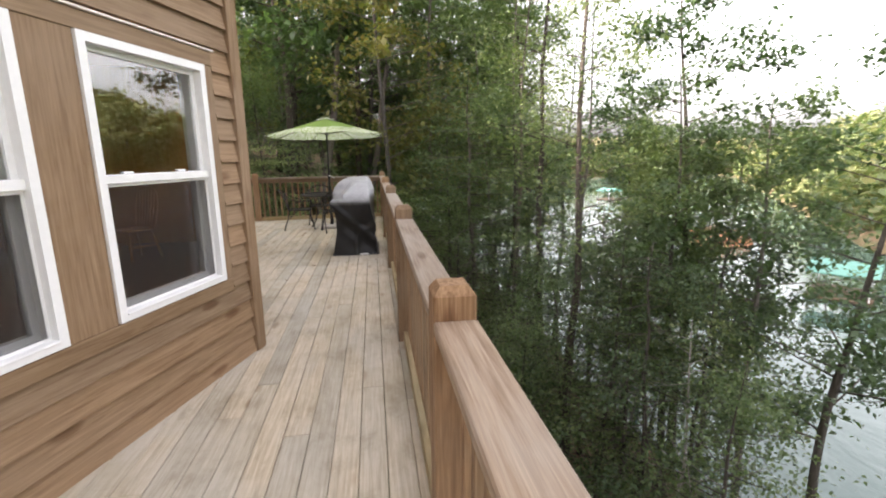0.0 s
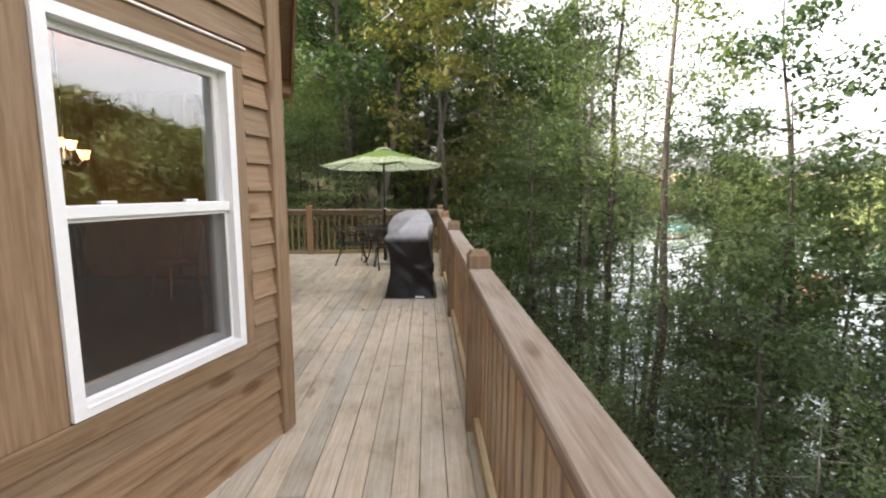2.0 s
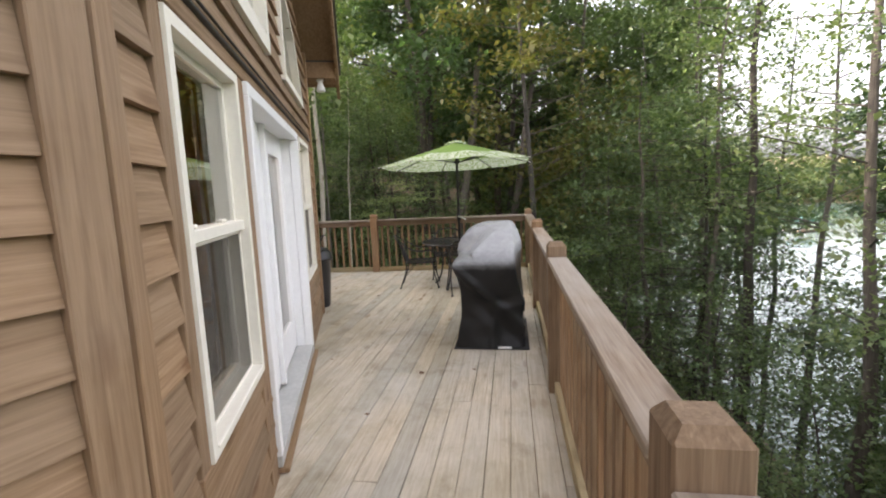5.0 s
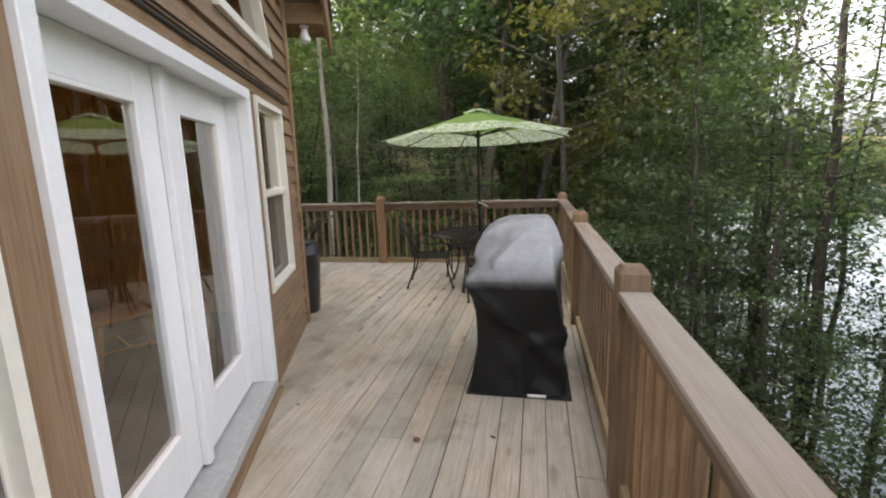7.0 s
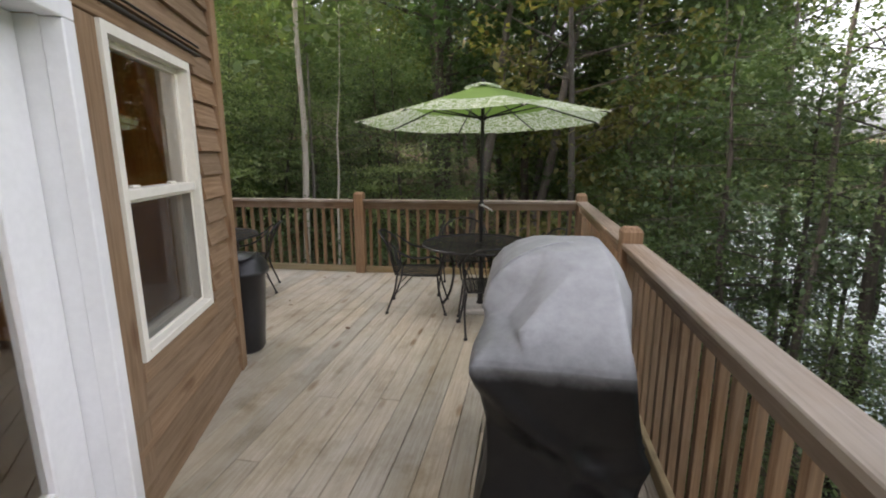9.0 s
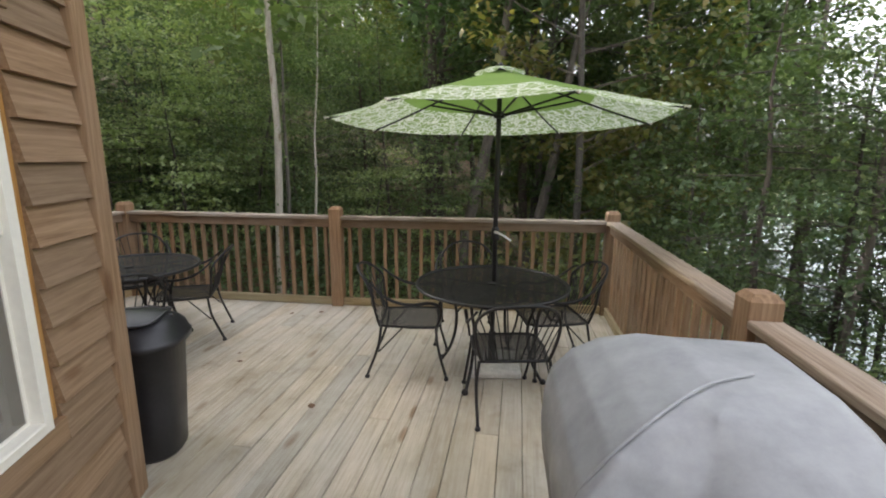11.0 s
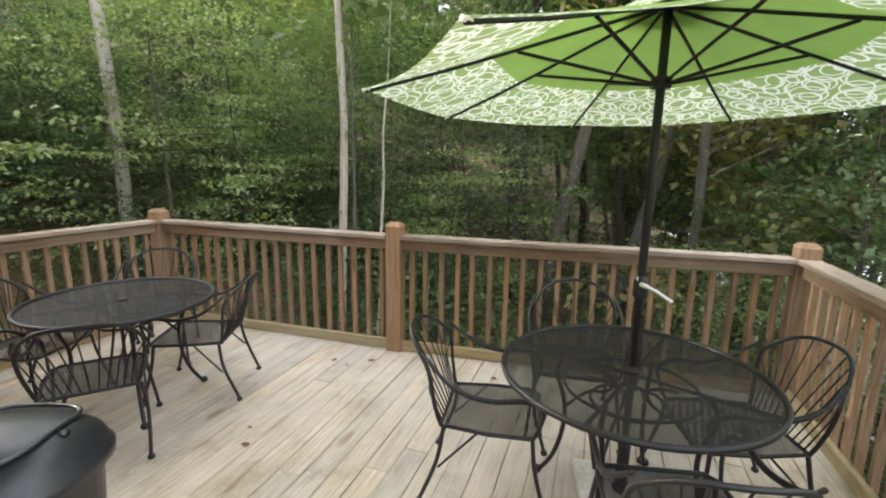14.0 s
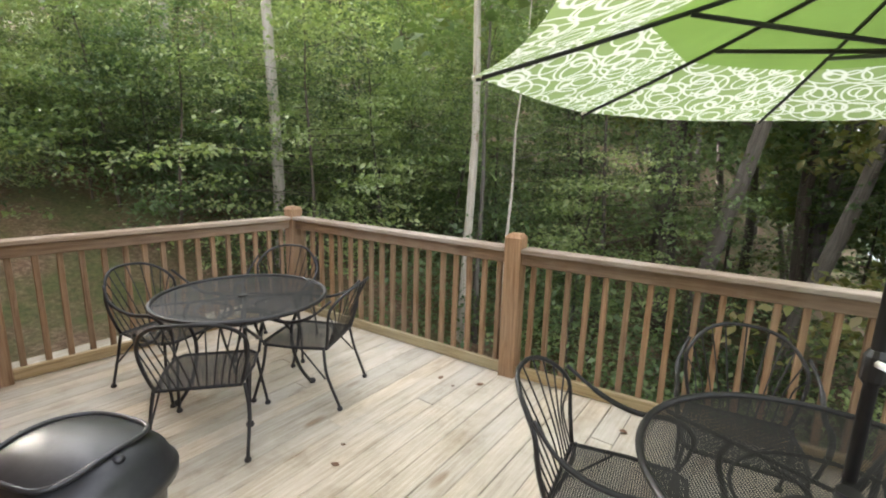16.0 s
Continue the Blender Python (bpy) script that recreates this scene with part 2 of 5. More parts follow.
CONCRETE = plain("pale_concrete", (0.55, 0.53, 0.48), 0.85, vary=0.15)
DARK = plain("dark_track", (0.05, 0.045, 0.04), 0.5)
METAL = plain("drip_cap_metal", (0.62, 0.56, 0.5), 0.4, 0.5)
GLASS = glass_material("window_glass", 1.8)
BARK = wood("grey_bark", 2, (0.07, 0.06, 0.05), (0.13, 0.115, 0.1), (0.21, 0.19, 0.165), rough=0.9, knots=False, relief=0.9)
PALE_BARK = wood("pale_birch_bark", 2, (0.2, 0.18, 0.15), (0.4, 0.37, 0.32), (0.5, 0.47, 0.42), rough=0.85, relief=0.5)
DARK_BARK = wood("dark_bark", 2, (0.035, 0.03, 0.025), (0.065, 0.055, 0.045), (0.11, 0.095, 0.08), rough=0.9, knots=False, relief=0.9)
DEADWOOD = wood("weathered_deadwood", 2, (0.2, 0.18, 0.16), (0.3, 0.28, 0.25), (0.42, 0.4, 0.37), rough=0.9, knots=False)
LEAF_GREEN = leaf_material("green_leaves", [(0.06, 0.095, 0.04), (0.085, 0.128, 0.052), (0.112, 0.158, 0.066), (0.145, 0.185, 0.08), (0.185, 0.21, 0.1)])
LEAF_LIGHT = leaf_material("light_green_leaves", [(0.12, 0.17, 0.07), (0.165, 0.215, 0.09), (0.22, 0.27, 0.12), (0.3, 0.33, 0.165)])
LEAF_DARK = leaf_material("dark_green_leaves", [(0.042, 0.072, 0.031), (0.056, 0.093, 0.04), (0.075, 0.115, 0.049), (0.1, 0.138, 0.062)])
LEAF_WARM = leaf_material("yellowing_leaves", [(0.075, 0.11, 0.025), (0.11, 0.14, 0.035), (0.14, 0.155, 0.045), (0.165, 0.16, 0.055), (0.17, 0.14, 0.055)])
LEAF_FAR = leaf_material("far_leaves", [(0.055, 0.085, 0.032), (0.085, 0.115, 0.044), (0.11, 0.14, 0.056), (0.145, 0.15, 0.066), (0.17, 0.135, 0.06)])
NEEDLE = leaf_material("hemlock_needles", [(0.045, 0.075, 0.034), (0.065, 0.1, 0.045), (0.095, 0.13, 0.062), (0.135, 0.15, 0.08)])


def screen_material():
    n = Nodes("insect_screen")
    n.done((0.017, 0.015, 0.014), 0.7)
    tp = n.add("ShaderNodeBsdfTransparent")
    ms = n.add("ShaderNodeMixShader", Fac=0.3)
    n.link(tp.outputs[0], ms.inputs[1])
    n.link(n.bsdf.outputs[0], ms.inputs[2])
    n.link(ms.outputs[0], n.out.inputs["Surface"])
    return n.mat


def canopy_material(printed):
    n = Nodes("printed_canopy_cloth" if printed else "green_canopy_cloth")
    weave = n.noise(n.coords(shift=False), 260, 2)
    green = (0.165, 0.265, 0.062)
    col = n.mix(1.0, green, n.ramp(n.noise(n.coords(shift=False), 3, 4), [(0.3, 0.92), (0.7, 1.08)]), "MULTIPLY")
    if printed:
        lines = None
        for k, (sc, r) in enumerate(((6.0, 0.46), (6.6, 0.43), (5.4, 0.47), (7.4, 0.34))):
            tc = n.add("ShaderNodeTexCoord")
            m = n.add("ShaderNodeMapping")
            m.inputs["Location"].default_value = (3.1 * k, 1.7 * k, 0)
            m.inputs["Scale"].default_value = (1, 1, 0)
            n.link(tc.outputs["Object"], m.inputs["Vector"])
            v = n.add("ShaderNodeTexVoronoi", Scale=sc, Randomness=0.4)
            n.link(m.outputs[0], v.inputs["Vector"])
            w = 0.019 * sc / 8
            one = n.ramp(v.outputs["Distance"], [(r - w - 0.02, 0.0), (r - w, 1.0), (r + w, 1.0), (r + w + 0.02, 0.0)])
            lines = one if lines is None else n.mix(1.0, lines, one, "LIGHTEN")
        col = n.mix(lines, n.mix(0.45, col, (0.3, 0.37, 0.19)), (0.64, 0.67, 0.58))
    n.bump(weave, 0.1, 0.001)
    n.done(col, 0.8, spec=0.2)
    tr = n.add("ShaderNodeBsdfTranslucent")
    n.link(col, tr.inputs["Color"])
    ms = n.add("ShaderNodeMixShader", Fac=0.42)
    n.link(n.bsdf.outputs[0], ms.inputs[1])
    n.link(tr.outputs[0], ms.inputs[2])
    n.link(ms.outputs[0], n.out.inputs["Surface"])
    return n.mat


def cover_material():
    """Black vinyl, with the sky light on the lid painted in as grey."""
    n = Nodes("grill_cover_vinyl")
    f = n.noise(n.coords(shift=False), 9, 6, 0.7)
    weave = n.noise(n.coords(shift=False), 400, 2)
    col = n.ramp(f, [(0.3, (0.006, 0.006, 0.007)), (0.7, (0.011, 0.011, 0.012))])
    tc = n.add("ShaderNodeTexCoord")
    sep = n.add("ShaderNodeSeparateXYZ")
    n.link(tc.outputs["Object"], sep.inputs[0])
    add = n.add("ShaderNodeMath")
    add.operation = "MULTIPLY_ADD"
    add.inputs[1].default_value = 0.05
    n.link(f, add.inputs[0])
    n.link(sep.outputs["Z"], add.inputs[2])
    # sky light put into the colour: greyer with height, from the shelf edge up
    sky_grey = n.ramp(add.outputs[0], [(0.82, 0.0), (0.9, 0.55), (1.0, 1.0)])
    col = n.mix(sky_grey, col, n.ramp(f, [(0.3, (0.27, 0.275, 0.28)), (0.7, (0.37, 0.375, 0.38))]))
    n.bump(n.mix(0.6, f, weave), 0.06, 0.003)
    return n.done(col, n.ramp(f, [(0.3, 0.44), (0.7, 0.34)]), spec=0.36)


def ground_material():
    n = Nodes("leaf_litter_ground")
    a = n.noise(n.place(), 0.7, 6, 0.65)
    b = n.noise(n.place(), 14, 5, 0.7)
    litter = n.ramp(b, [(0.3, (0.07, 0.045, 0.03)), (0.5, (0.15, 0.1, 0.065)), (0.7, (0.26, 0.19, 0.13))])
    soil = n.ramp(b, [(0.3, (0.05, 0.06, 0.025)), (0.7, (0.12, 0.12, 0.05))])
    n.bump(b, 0.8, 0.05)
    return n.done(n.mix(n.ramp(a, [(0.4, 0.0), (0.6, 1.0)]), litter, soil), 0.95, spec=0.1)


def water_material():
    n = Nodes("lake_water")
    w = n.noise(n.place((1, 0.5, 1)), 1.1, 4, 0.55, 0.4)
    n.bump(w, 0.35, 0.12)
    return n.done(n.ramp(n.noise(n.place(), 0.05, 3), [(0.3, (0.07, 0.12, 0.1)), (0.7, (0.1, 0.155, 0.13))]), 0.07, spec=0.5)


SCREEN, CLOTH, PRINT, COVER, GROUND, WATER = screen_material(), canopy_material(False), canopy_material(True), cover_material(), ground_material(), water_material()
LAMP = Nodes("lamp_glass_glow")
LAMP.done((0.8, 0.6, 0.35), 0.4)
LAMP.bsdf.inputs["Emission Color"].default_value = (1.0, 0.48, 0.14, 1)
LAMP.bsdf.inputs["Emission Strength"].default_value = 0.7
LAMP = LAMP.mat

# ---- ground, lake ----
LAKE = -7.0


def ground_height(x, y):
    near = -0.55 + 0.4 * max(0.0, -(x + 9.5)) * min(1.0, max(0.6, (y + 40) / 50)) - 0.54 * max(0.0, x + 7.0)
    near += 0.1 * max(0.0, y - 14) * max(0.0, min(1.0, (2 - x) / 8))
    near = min(near, 31 + 2 * math.sin(y * 0.05))
    shore = 36 + 0.75 * max(0.0, y - 30)
    far = max(0.3 * (x - shore), 0.25 * (y - 150), 0.35 * (-y - 80)) - 8.5
    south = max(0.0, min(1.0, (70 - y) / 80))
    near = max(near, -6.85 - 0.9 * max(0.0, x - 8.6))
    z = max(min(near, 40), -9.5)
    if x > 5:
        z = max(z, min(far, 8 + 15 * south + 3 * math.sin(y * 0.04) + 2 * math.sin(x * 0.07)))
    return z + 0.22 * noise.noise(Vector((x * 0.3, y * 0.3, 0.0))) + 0.06 * noise.noise(Vector((x * 1.3, y * 1.3, 3.0)))


def stretch(lo, hi, centre, n):
    u = np.linspace(-1, 1, n)
    v = np.sign(u) * (np.abs(u) * 0.12 + np.abs(u) ** 3.2 * 0.88)
    return [centre + (a * (hi - centre) if a > 0 else a * (centre - lo)) for a in v]


bm = bmesh.new()
gx, gy = stretch(-600, 900, 0, 110), stretch(-700, 900, 10, 110)
grid = [[bm.verts.new((x, y, ground_height(x, y))) for y in gy] for x in gx]
for i in range(len(gx) - 1):
    for j in range(len(gy) - 1):
        bm.faces.new((grid[i][j], grid[i + 1][j], grid[i + 1][j + 1], grid[i][j + 1]))
tagged(part("ground", bm, GROUND, smooth=True), "steep woodland slope of brown leaf litter and soil", "ground", kind="structure")
bm = bmesh.new()
bm.faces.new([bm.verts.new((x, y, LAKE)) for x, y in ((6, -120), (240, -120), (240, 230), (6, 230))])
tagged(part("water", bm, WATER), "pale green rippled lake water below the slope", "lake", kind="structure")

# ---- house walls ----
APEX = (-1.153, 3.496)
A_TURN, B_TURN = radians(18.42), radians(19.3)
uA, uB = (-math.sin(A_TURN), -math.cos(A_TURN)), (-math.sin(B_TURN), math.cos(B_TURN))


def wall_frame(u, sign):
    """Local x along the wall (times sign), y outwards, z up."""
    x = (u[0] * sign, u[1] * sign)
    out = Vector((-x[1], x[0], 0))
    return Matrix(((u[0] * sign, out.x, 0, APEX[0]), (u[1] * sign, out.y, 0, APEX[1]), (0, 0, 1, 0), (0, 0, 0, 1)))


MA, MB = wall_frame(uA, 1), wall_frame(uB, -1)
LAP, LAP0 = 0.1525, -0.012
WALL_LEN = 5.13
EAVE = 3.25
RISE = 0.62


def roof_z(s):
    return EAVE + (WALL_LEN + 0.1 - s) * RISE


def lap_board(length):
    """A bevelled siding board: thick at its lower edge."""
    bm = bmesh.new()
    prof = ((0.0, 0.0), (0.036, 0.0), (0.036, 0.005), (0.009, LAP), (0.0, LAP))
    ends = [[bm.verts.new((x, y, z)) for y, z in prof] for x in (-length / 2, length / 2)]
    bm.faces.new(ends[0])
    bm.faces.new(ends[1][::-1])
    for k in range(5):
        bm.faces.new((ends[0][k], ends[0][(k + 1) % 5], ends[1][(k + 1) % 5], ends[1][k]))
    return to_mesh(bm)


LAPS = {}


def lap_piece(wall, s0, s1, z, sign):
    key = round(s1 - s0, 2)
    if key not in LAPS:
        LAPS[key] = lap_board(key)
    ob = link_mesh("siding_board", LAPS[key], SIDING, wall)
    ob.location = (sign * (s0 + s1) / 2, 0, z)
    return ob


GABLE_1 = [(1.0, 2.56), (2.3, 2.56), (2.3, 3.6), (1.0, 4.3)]
GABLE_2 = [(3.02, 2.56), (4.32, 2.56), (3.88, 3.15), (3.02, 3.55)]
OPEN_A = [(0.385, 0.678, 1.285, 2.15), (1.565, 0.678, 2.465, 2.15), (2.745, 0.678, 3.645, 2.15)]
OPEN_B = [(0.40, 0.69, 1.25, 2.15), (1.42, 0.0, 3.45, 2.165), (3.63, 0.70, 4.53, 2.165)]


def build_wall(name, m, sign, opens, gables, label):
    outer = [(0, -0.3), (WALL_LEN, -0.3), (WALL_LEN, roof_z(WALL_LEN)), (0, roof_z(0))]
    holes = [[(a, b), (c, b), (c, d), (a, d)] for a, b, c, d in opens] + gables
    flip = lambda loop: [(sign * s, z) for s, z in loop]
    wall = part(name, prism(flip(outer), [flip(h) for h in holes], -0.16, 0.0), PINE)
    wall.matrix_world = m
    tagged(wall, label, "wall", kind="structure")
    return wall


wall_a = build_wall("wall_south_east", MA, 1, OPEN_A, [], "brown-stained wooden lap siding wall of the cabin")
wall_b = build_wall("wall_north_east", MB, -1, OPEN_B, [GABLE_1, GABLE_2], "brown-stained lap siding wall with white double doors")


def board(wall, sign, s0, z0, s1, z1, depth=0.034, material=None, name="trim_board", back=0.0):
    bm = block(-(s1 - s0) / 2, back, -(z1 - z0) / 2, (s1 - s0) / 2, depth, (z1 - z0) / 2, 0.004)
    ob = part(name, bm, material or (TRIM_UP if z1 - z0 > s1 - s0 else TRIM_LONG), wall)
    ob.location = (sign * (s0 + s1) / 2, 0, (z0 + z1) / 2)
    return ob


def course(wall, sign, z, gaps, s_from, s_to):
    cuts, s = [], s_from
    for a, b in sorted(gaps):
        if a - s > 0.04:
            cuts.append((s, a))
        s = max(s, b)
    if s_to - s > 0.04:
        cuts.append((s, s_to))
    for a, b in cuts:
        lap_piece(wall, a, b, z, sign)


# wall A: corner board, flat boards between the windows, head and sill boards
board(wall_a, 1, -0.008, -0.06, 0.098, 3.6, 0.05, TRIM_UP, "corner_board")
board(wall_a, 1, 0.3, 0.672, 0.385, 2.15)
board(wall_a, 1, 1.285, 0.672, 1.565, 2.15, 0.03)
board(wall_a, 1, 2.465, 0.672, 2.745, 2.15, 0.03)
board(wall_a, 1, 3.645, 0.672, 3.73, 2.15)
board(wall_a, 1, 0.3, 0.575, 3.73, 0.672, 0.036)
board(wall_a, 1, 0.3, 2.15, 3.73, 2.243, 0.036)
board(wall_a, 1, 0.28, 2.2435, 3.75, 2.258, 0.05, METAL, "drip_cap")
# wall B
board(wall_b, -1, -0.008, -0.06, 0.075, 3.6, 0.05, TRIM_UP, "corner_board")
board(wall_b, -1, 4.99, -0.06, 5.1, EAVE + 0.1, 0.05, TRIM_UP, "corner_board")
board(wall_b, -1, 0.32, 0.69, 0.40, 2.15)
board(wall_b, -1, 0.32, 0.6, 1.249, 0.689, 0.036)
board(wall_b, -1, 3.631, 0.6, 4.62, 0.699, 0.036)
board(wall_b, -1, 1.25, 0.02, 1.42, 2.165, 0.03)
board(wall_b, -1, 3.45, 0.1, 3.63, 2.165, 0.03)
board(wall_b, -1, 0.33, 2.168, 4.66, 2.235, 0.036)
board(wall_b, -1, 0.31, 2.2355, 4.72, 2.25, 0.055, DARK, "drip_cap")
board(wall_b, -1, 0.31, 2.29, 4.74, 2.30, 0.046, DARK, "drip_cap")


def span(loop, z):
    """Where a window's outline lies at height z."""
    xs = []
    for (a, b), (c, d) in zip(loop, loop[1:] + loop[:1]):
        if (b - z) * (d - z) < 0:
            xs.append(a + (c - a) * (z - b) / (d - b))
    return (min(xs) - 0.06, max(xs) + 0.06) if len(xs) > 1 else None


def lap_wall(wall, sign, s_from, s_to, opens, low, high, mid_from, mid_to, gables):
    for k in range(26):
        z = LAP0 + k * LAP
        mid = z + LAP / 2
        gaps = []
        if low < mid < high:
            gaps.append((mid_from, mid_to))
        gaps += [(a, c) for a, b, c, d in opens if b < mid < d]
        gaps += [g for g in (span(w, mid) for w in gables) if g]
        top = min(s_to, WALL_LEN + 0.1 - (z + LAP + 0.05 - EAVE) / RISE) if z + LAP > EAVE - 0.1 else s_to
        if top > s_from + 0.1:
            course(wall, sign, z, gaps, s_from, top)


# ---- windows and door ----
def double_hung(name, m, sign, box, vinyl, label):
    """A sliding sash window with a screen over its lower half."""
    s0, z0, s1, z1 = box
    w = thing(name, m @ Matrix.Translation((sign * (s0 + s1) / 2, 0, z0)), label, "window", kind="structure")
    hw, h = (s1 - s0) / 2, z1 - z0
    fr = 0.045
    ring = lambda a, b, c, d, t: ([(a, b), (c, b), (c, d), (a, d)], [[(a + t, b + t), (c - t, b + t), (c - t, d - t), (a + t, d - t)]])
    part("window_frame", prism(*ring(-hw + 0.002, 0.002, hw - 0.002, h - 0.002, fr), -0.13, 0.045), vinyl, w)
    mid = h * 0.515
    part("upper_sash", prism(*ring(-hw + fr + 0.001, mid - 0.012, hw - fr - 0.001, h - fr - 0.001, 0.03), -0.05, -0.012), vinyl, w)
    part("lower_sash", prism(*ring(-hw + fr + 0.001, fr + 0.001, hw - fr - 0.001, mid + 0.022, 0.034), -0.095, -0.056), vinyl, w)
    part("meeting_rail", block(-hw + fr, -0.045, mid - 0.022, hw - fr, 0.024, mid + 0.026, 0.004), vinyl, w)
    for x in (-hw * 0.45, hw * 0.45):
        part("sash_lock", block(x - 0.035, -0.04, mid + 0.0265, x + 0.035, -0.012, mid + 0.04, 0.004), vinyl, w)
    for nm, za, zb, y in (("pane", mid + 0.018, h - fr - 0.03, -0.03), ("pane", fr + 0.034, mid - 0.012, -0.075)):
        g = part(nm, block(-hw + fr + 0.03, y - 0.002, za, hw - fr - 0.03, y + 0.002, zb), GLASS, w)
        g.visible_shadow = False
    part("screen", block(-hw + fr + 0.012, -0.005, fr + 0.012, hw - fr - 0.012, -0.004, mid - 0.02), SCREEN, w, "dark grey insect screen")
    part("screen_frame", prism(*ring(-hw + fr + 0.001, fr + 0.0005, hw - fr - 0.001, mid - 0.023, 0.014), -0.01, 0.001), vinyl, w)
    part("window_sill", block(-hw + fr + 0.001, -0.05, fr - 0.012, hw - fr - 0.001, 0.052, fr + 0.0003, 0.003), vinyl, w)
    return w


for k, box in enumerate(OPEN_A):
    double_hung("window_%d" % (k + 1), MA, 1, box, WHITE, "white vinyl sliding sash window with insect screen below")
double_hung("window_4", MB, -1, OPEN_B[0], CREAM, "cream vinyl sash window beside the double doors")
double_hung("window_5", MB, -1, OPEN_B[2], CREAM, "cream vinyl sash window near the wall's end")


def gable_window(name, m, loop):
    w = thing(name, m, "cream-framed slanted fixed window high in the gable", "window", kind="structure")
    c = (sum(p[0] for p in loop) / len(loop), sum(p[1] for p in loop) / len(loop))
    inner = [(c[0] + (s - c[0]) * 0.9, c[1] + (z - c[1]) * 0.87) for s, z in loop]
    outer = [(c[0] + (s - c[0]) * 1.02, c[1] + (z - c[1]) * 1.02) for s, z in loop]
    flip = lambda lp: [(-s, z) for s, z in lp]
    part("window_frame", prism(flip(outer), [flip(inner)], -0.1, 0.05), CREAM, w)
    g = part("pane", prism(flip(inner), [], -0.03, -0.026), GLASS, w)
    g.visible_shadow = False


gable_window("window_6", MB, GABLE_1)
gable_window("window_7", MB, GABLE_2)

# door: white casing, deep jambs, two glazed leaves and a post between them
s0, z0, s1, z1 = OPEN_B[1]
door = thing("door_1", MB, "closed white double doors with full-length glass panes", "door", kind="structure")
DB = -0.12
fl = lambda a, c: (-c, -a)


def door_bar(name, a, b, c, d, y0, y1, material=PAINT, bevel=0.004, parent=None):
    x0, x1 = fl(a, c)
    return part(name, block(x0, y0, b, x1, y1, d, bevel), material, parent or door)


door_bar("casing", s0, 0.1, s0 + 0.07, z1 - 0.07, -0.02, 0.055)
door_bar("casing", s1 - 0.07, 0.1, s1, z1 - 0.07, -0.02, 0.055)
door_bar("casing", s0, z1 - 0.069, s1, z1, -0.02, 0.055)
door_bar("jamb", s0 + 0.03, 0.1, s0 + 0.06, z1 - 0.06, -0.24, -0.021)
door_bar("jamb", s1 - 0.06, 0.1, s1 - 0.03, z1 - 0.06, -0.24, -0.021)
door_bar("jamb", s0 + 0.061, z1 - 0.06, s1 - 0.061, z1 - 0.03, -0.24, -0.021)
door_bar("threshold", s0, 0.035, s1, 0.105, -0.2, 0.055, SILL)
door_bar("kick_board", s0 - 0.01, 0.004, s1 + 0.01, 0.033, -0.1, 0.09, TRIM_LONG)


def door_leaf(a, c):
    b, d = 0.125, z1 - 0.062
    leaf = door_bar("leaf", a, b, a + 0.19, d, DB - 0.022, DB + 0.022)
    for k in ((c - 0.19, b, c, d), (a + 0.1905, d - 0.17, c - 0.1905, d), (a + 0.1905, b, c - 0.1905, b + 0.27)):
        door_bar("rail", *k, DB - 0.022, DB + 0.022, parent=leaf)
    gl = [(a + 0.19, b + 0.27), (c - 0.19, d - 0.17)]
    for k in ((a + 0.191, b + 0.271, a + 0.211, d - 0.171), (c - 0.211, b + 0.271, c - 0.191, d - 0.171), (a + 0.2115, d - 0.191, c - 0.2115, d - 0.171), (a + 0.2115, b + 0.271, c - 0.2115, b + 0.291)):
        door_bar("glazing_bead", *k, DB - 0.026, DB + 0.03, parent=leaf)
    g = door_bar("pane", a + 0.21, b + 0.29, c - 0.21, d - 0.19, DB - 0.003, DB + 0.003, GLASS, 0, leaf)
    g.visible_shadow = False


mid = (s0 + s1) / 2
door_leaf(s0 + 0.065, mid - 0.004)
door_leaf(mid + 0.004, s1 - 0.065)
door_bar("astragal", mid - 0.03, 0.125, mid + 0.03, z1 - 0.062, DB + 0.023, DB + 0.06)

# ---- the rest of the cabin: floor, back walls, ceiling, roof ----
def at(m, s, sign, d=0.0):
    return m @ Vector((sign * s, d, 0))


endA, endB = at(MA, WALL_LEN, 1), at(MB, WALL_LEN, -1)
inA, inB, inP = at(MA, WALL_LEN, 1, -0.165), at(MB, WALL_LEN, -1, -0.165), Vector((APEX[0] - 0.18, APEX[1], 0))


def slab(points, z0, z1):
    bm = bmesh.new()
    f = bm.faces.new([bm.verts.new((p[0], p[1], z0)) for p in points])
    g = bmesh.ops.extrude_face_region(bm, geom=[f])["geom"]
    bmesh.ops.translate(bm, vec=(0, 0, z1 - z0), verts=[v for v in g if isinstance(v, bmesh.types.BMVert)])
    return bm


room = [(inA.x, inA.y), (inP.x, inP.y), (inB.x, inB.y), (-9.0, inB.y), (-9.0, inA.y)]
tagged(part("floor_1", slab(room, -0.05, 0.1), PINE_FLOOR), "dark brown wooden floor inside the cabin", "floor", kind="structure")
tagged(part("ceiling", slab(room, 3.0, 3.1), PINE), "pine board ceiling inside the cabin", "ceiling", kind="structure")
for nm, x0, y0, x1, y1 in (("wall_north", -9.2, endB.y - 0.17, endB.x - 0.07, endB.y - 0.01), ("wall_south", -9.2, endA.y + 0.01, endA.x - 0.07, endA.y + 0.17), ("wall_west", -9.2, endA.y + 0.17, -9.0, endB.y - 0.17)):
    tagged(part(nm, block(x0, y0, -0.3, x1, y1, EAVE + 0.1), PINE), "pine-lined outer wall of the cabin", "wall", kind="structure")
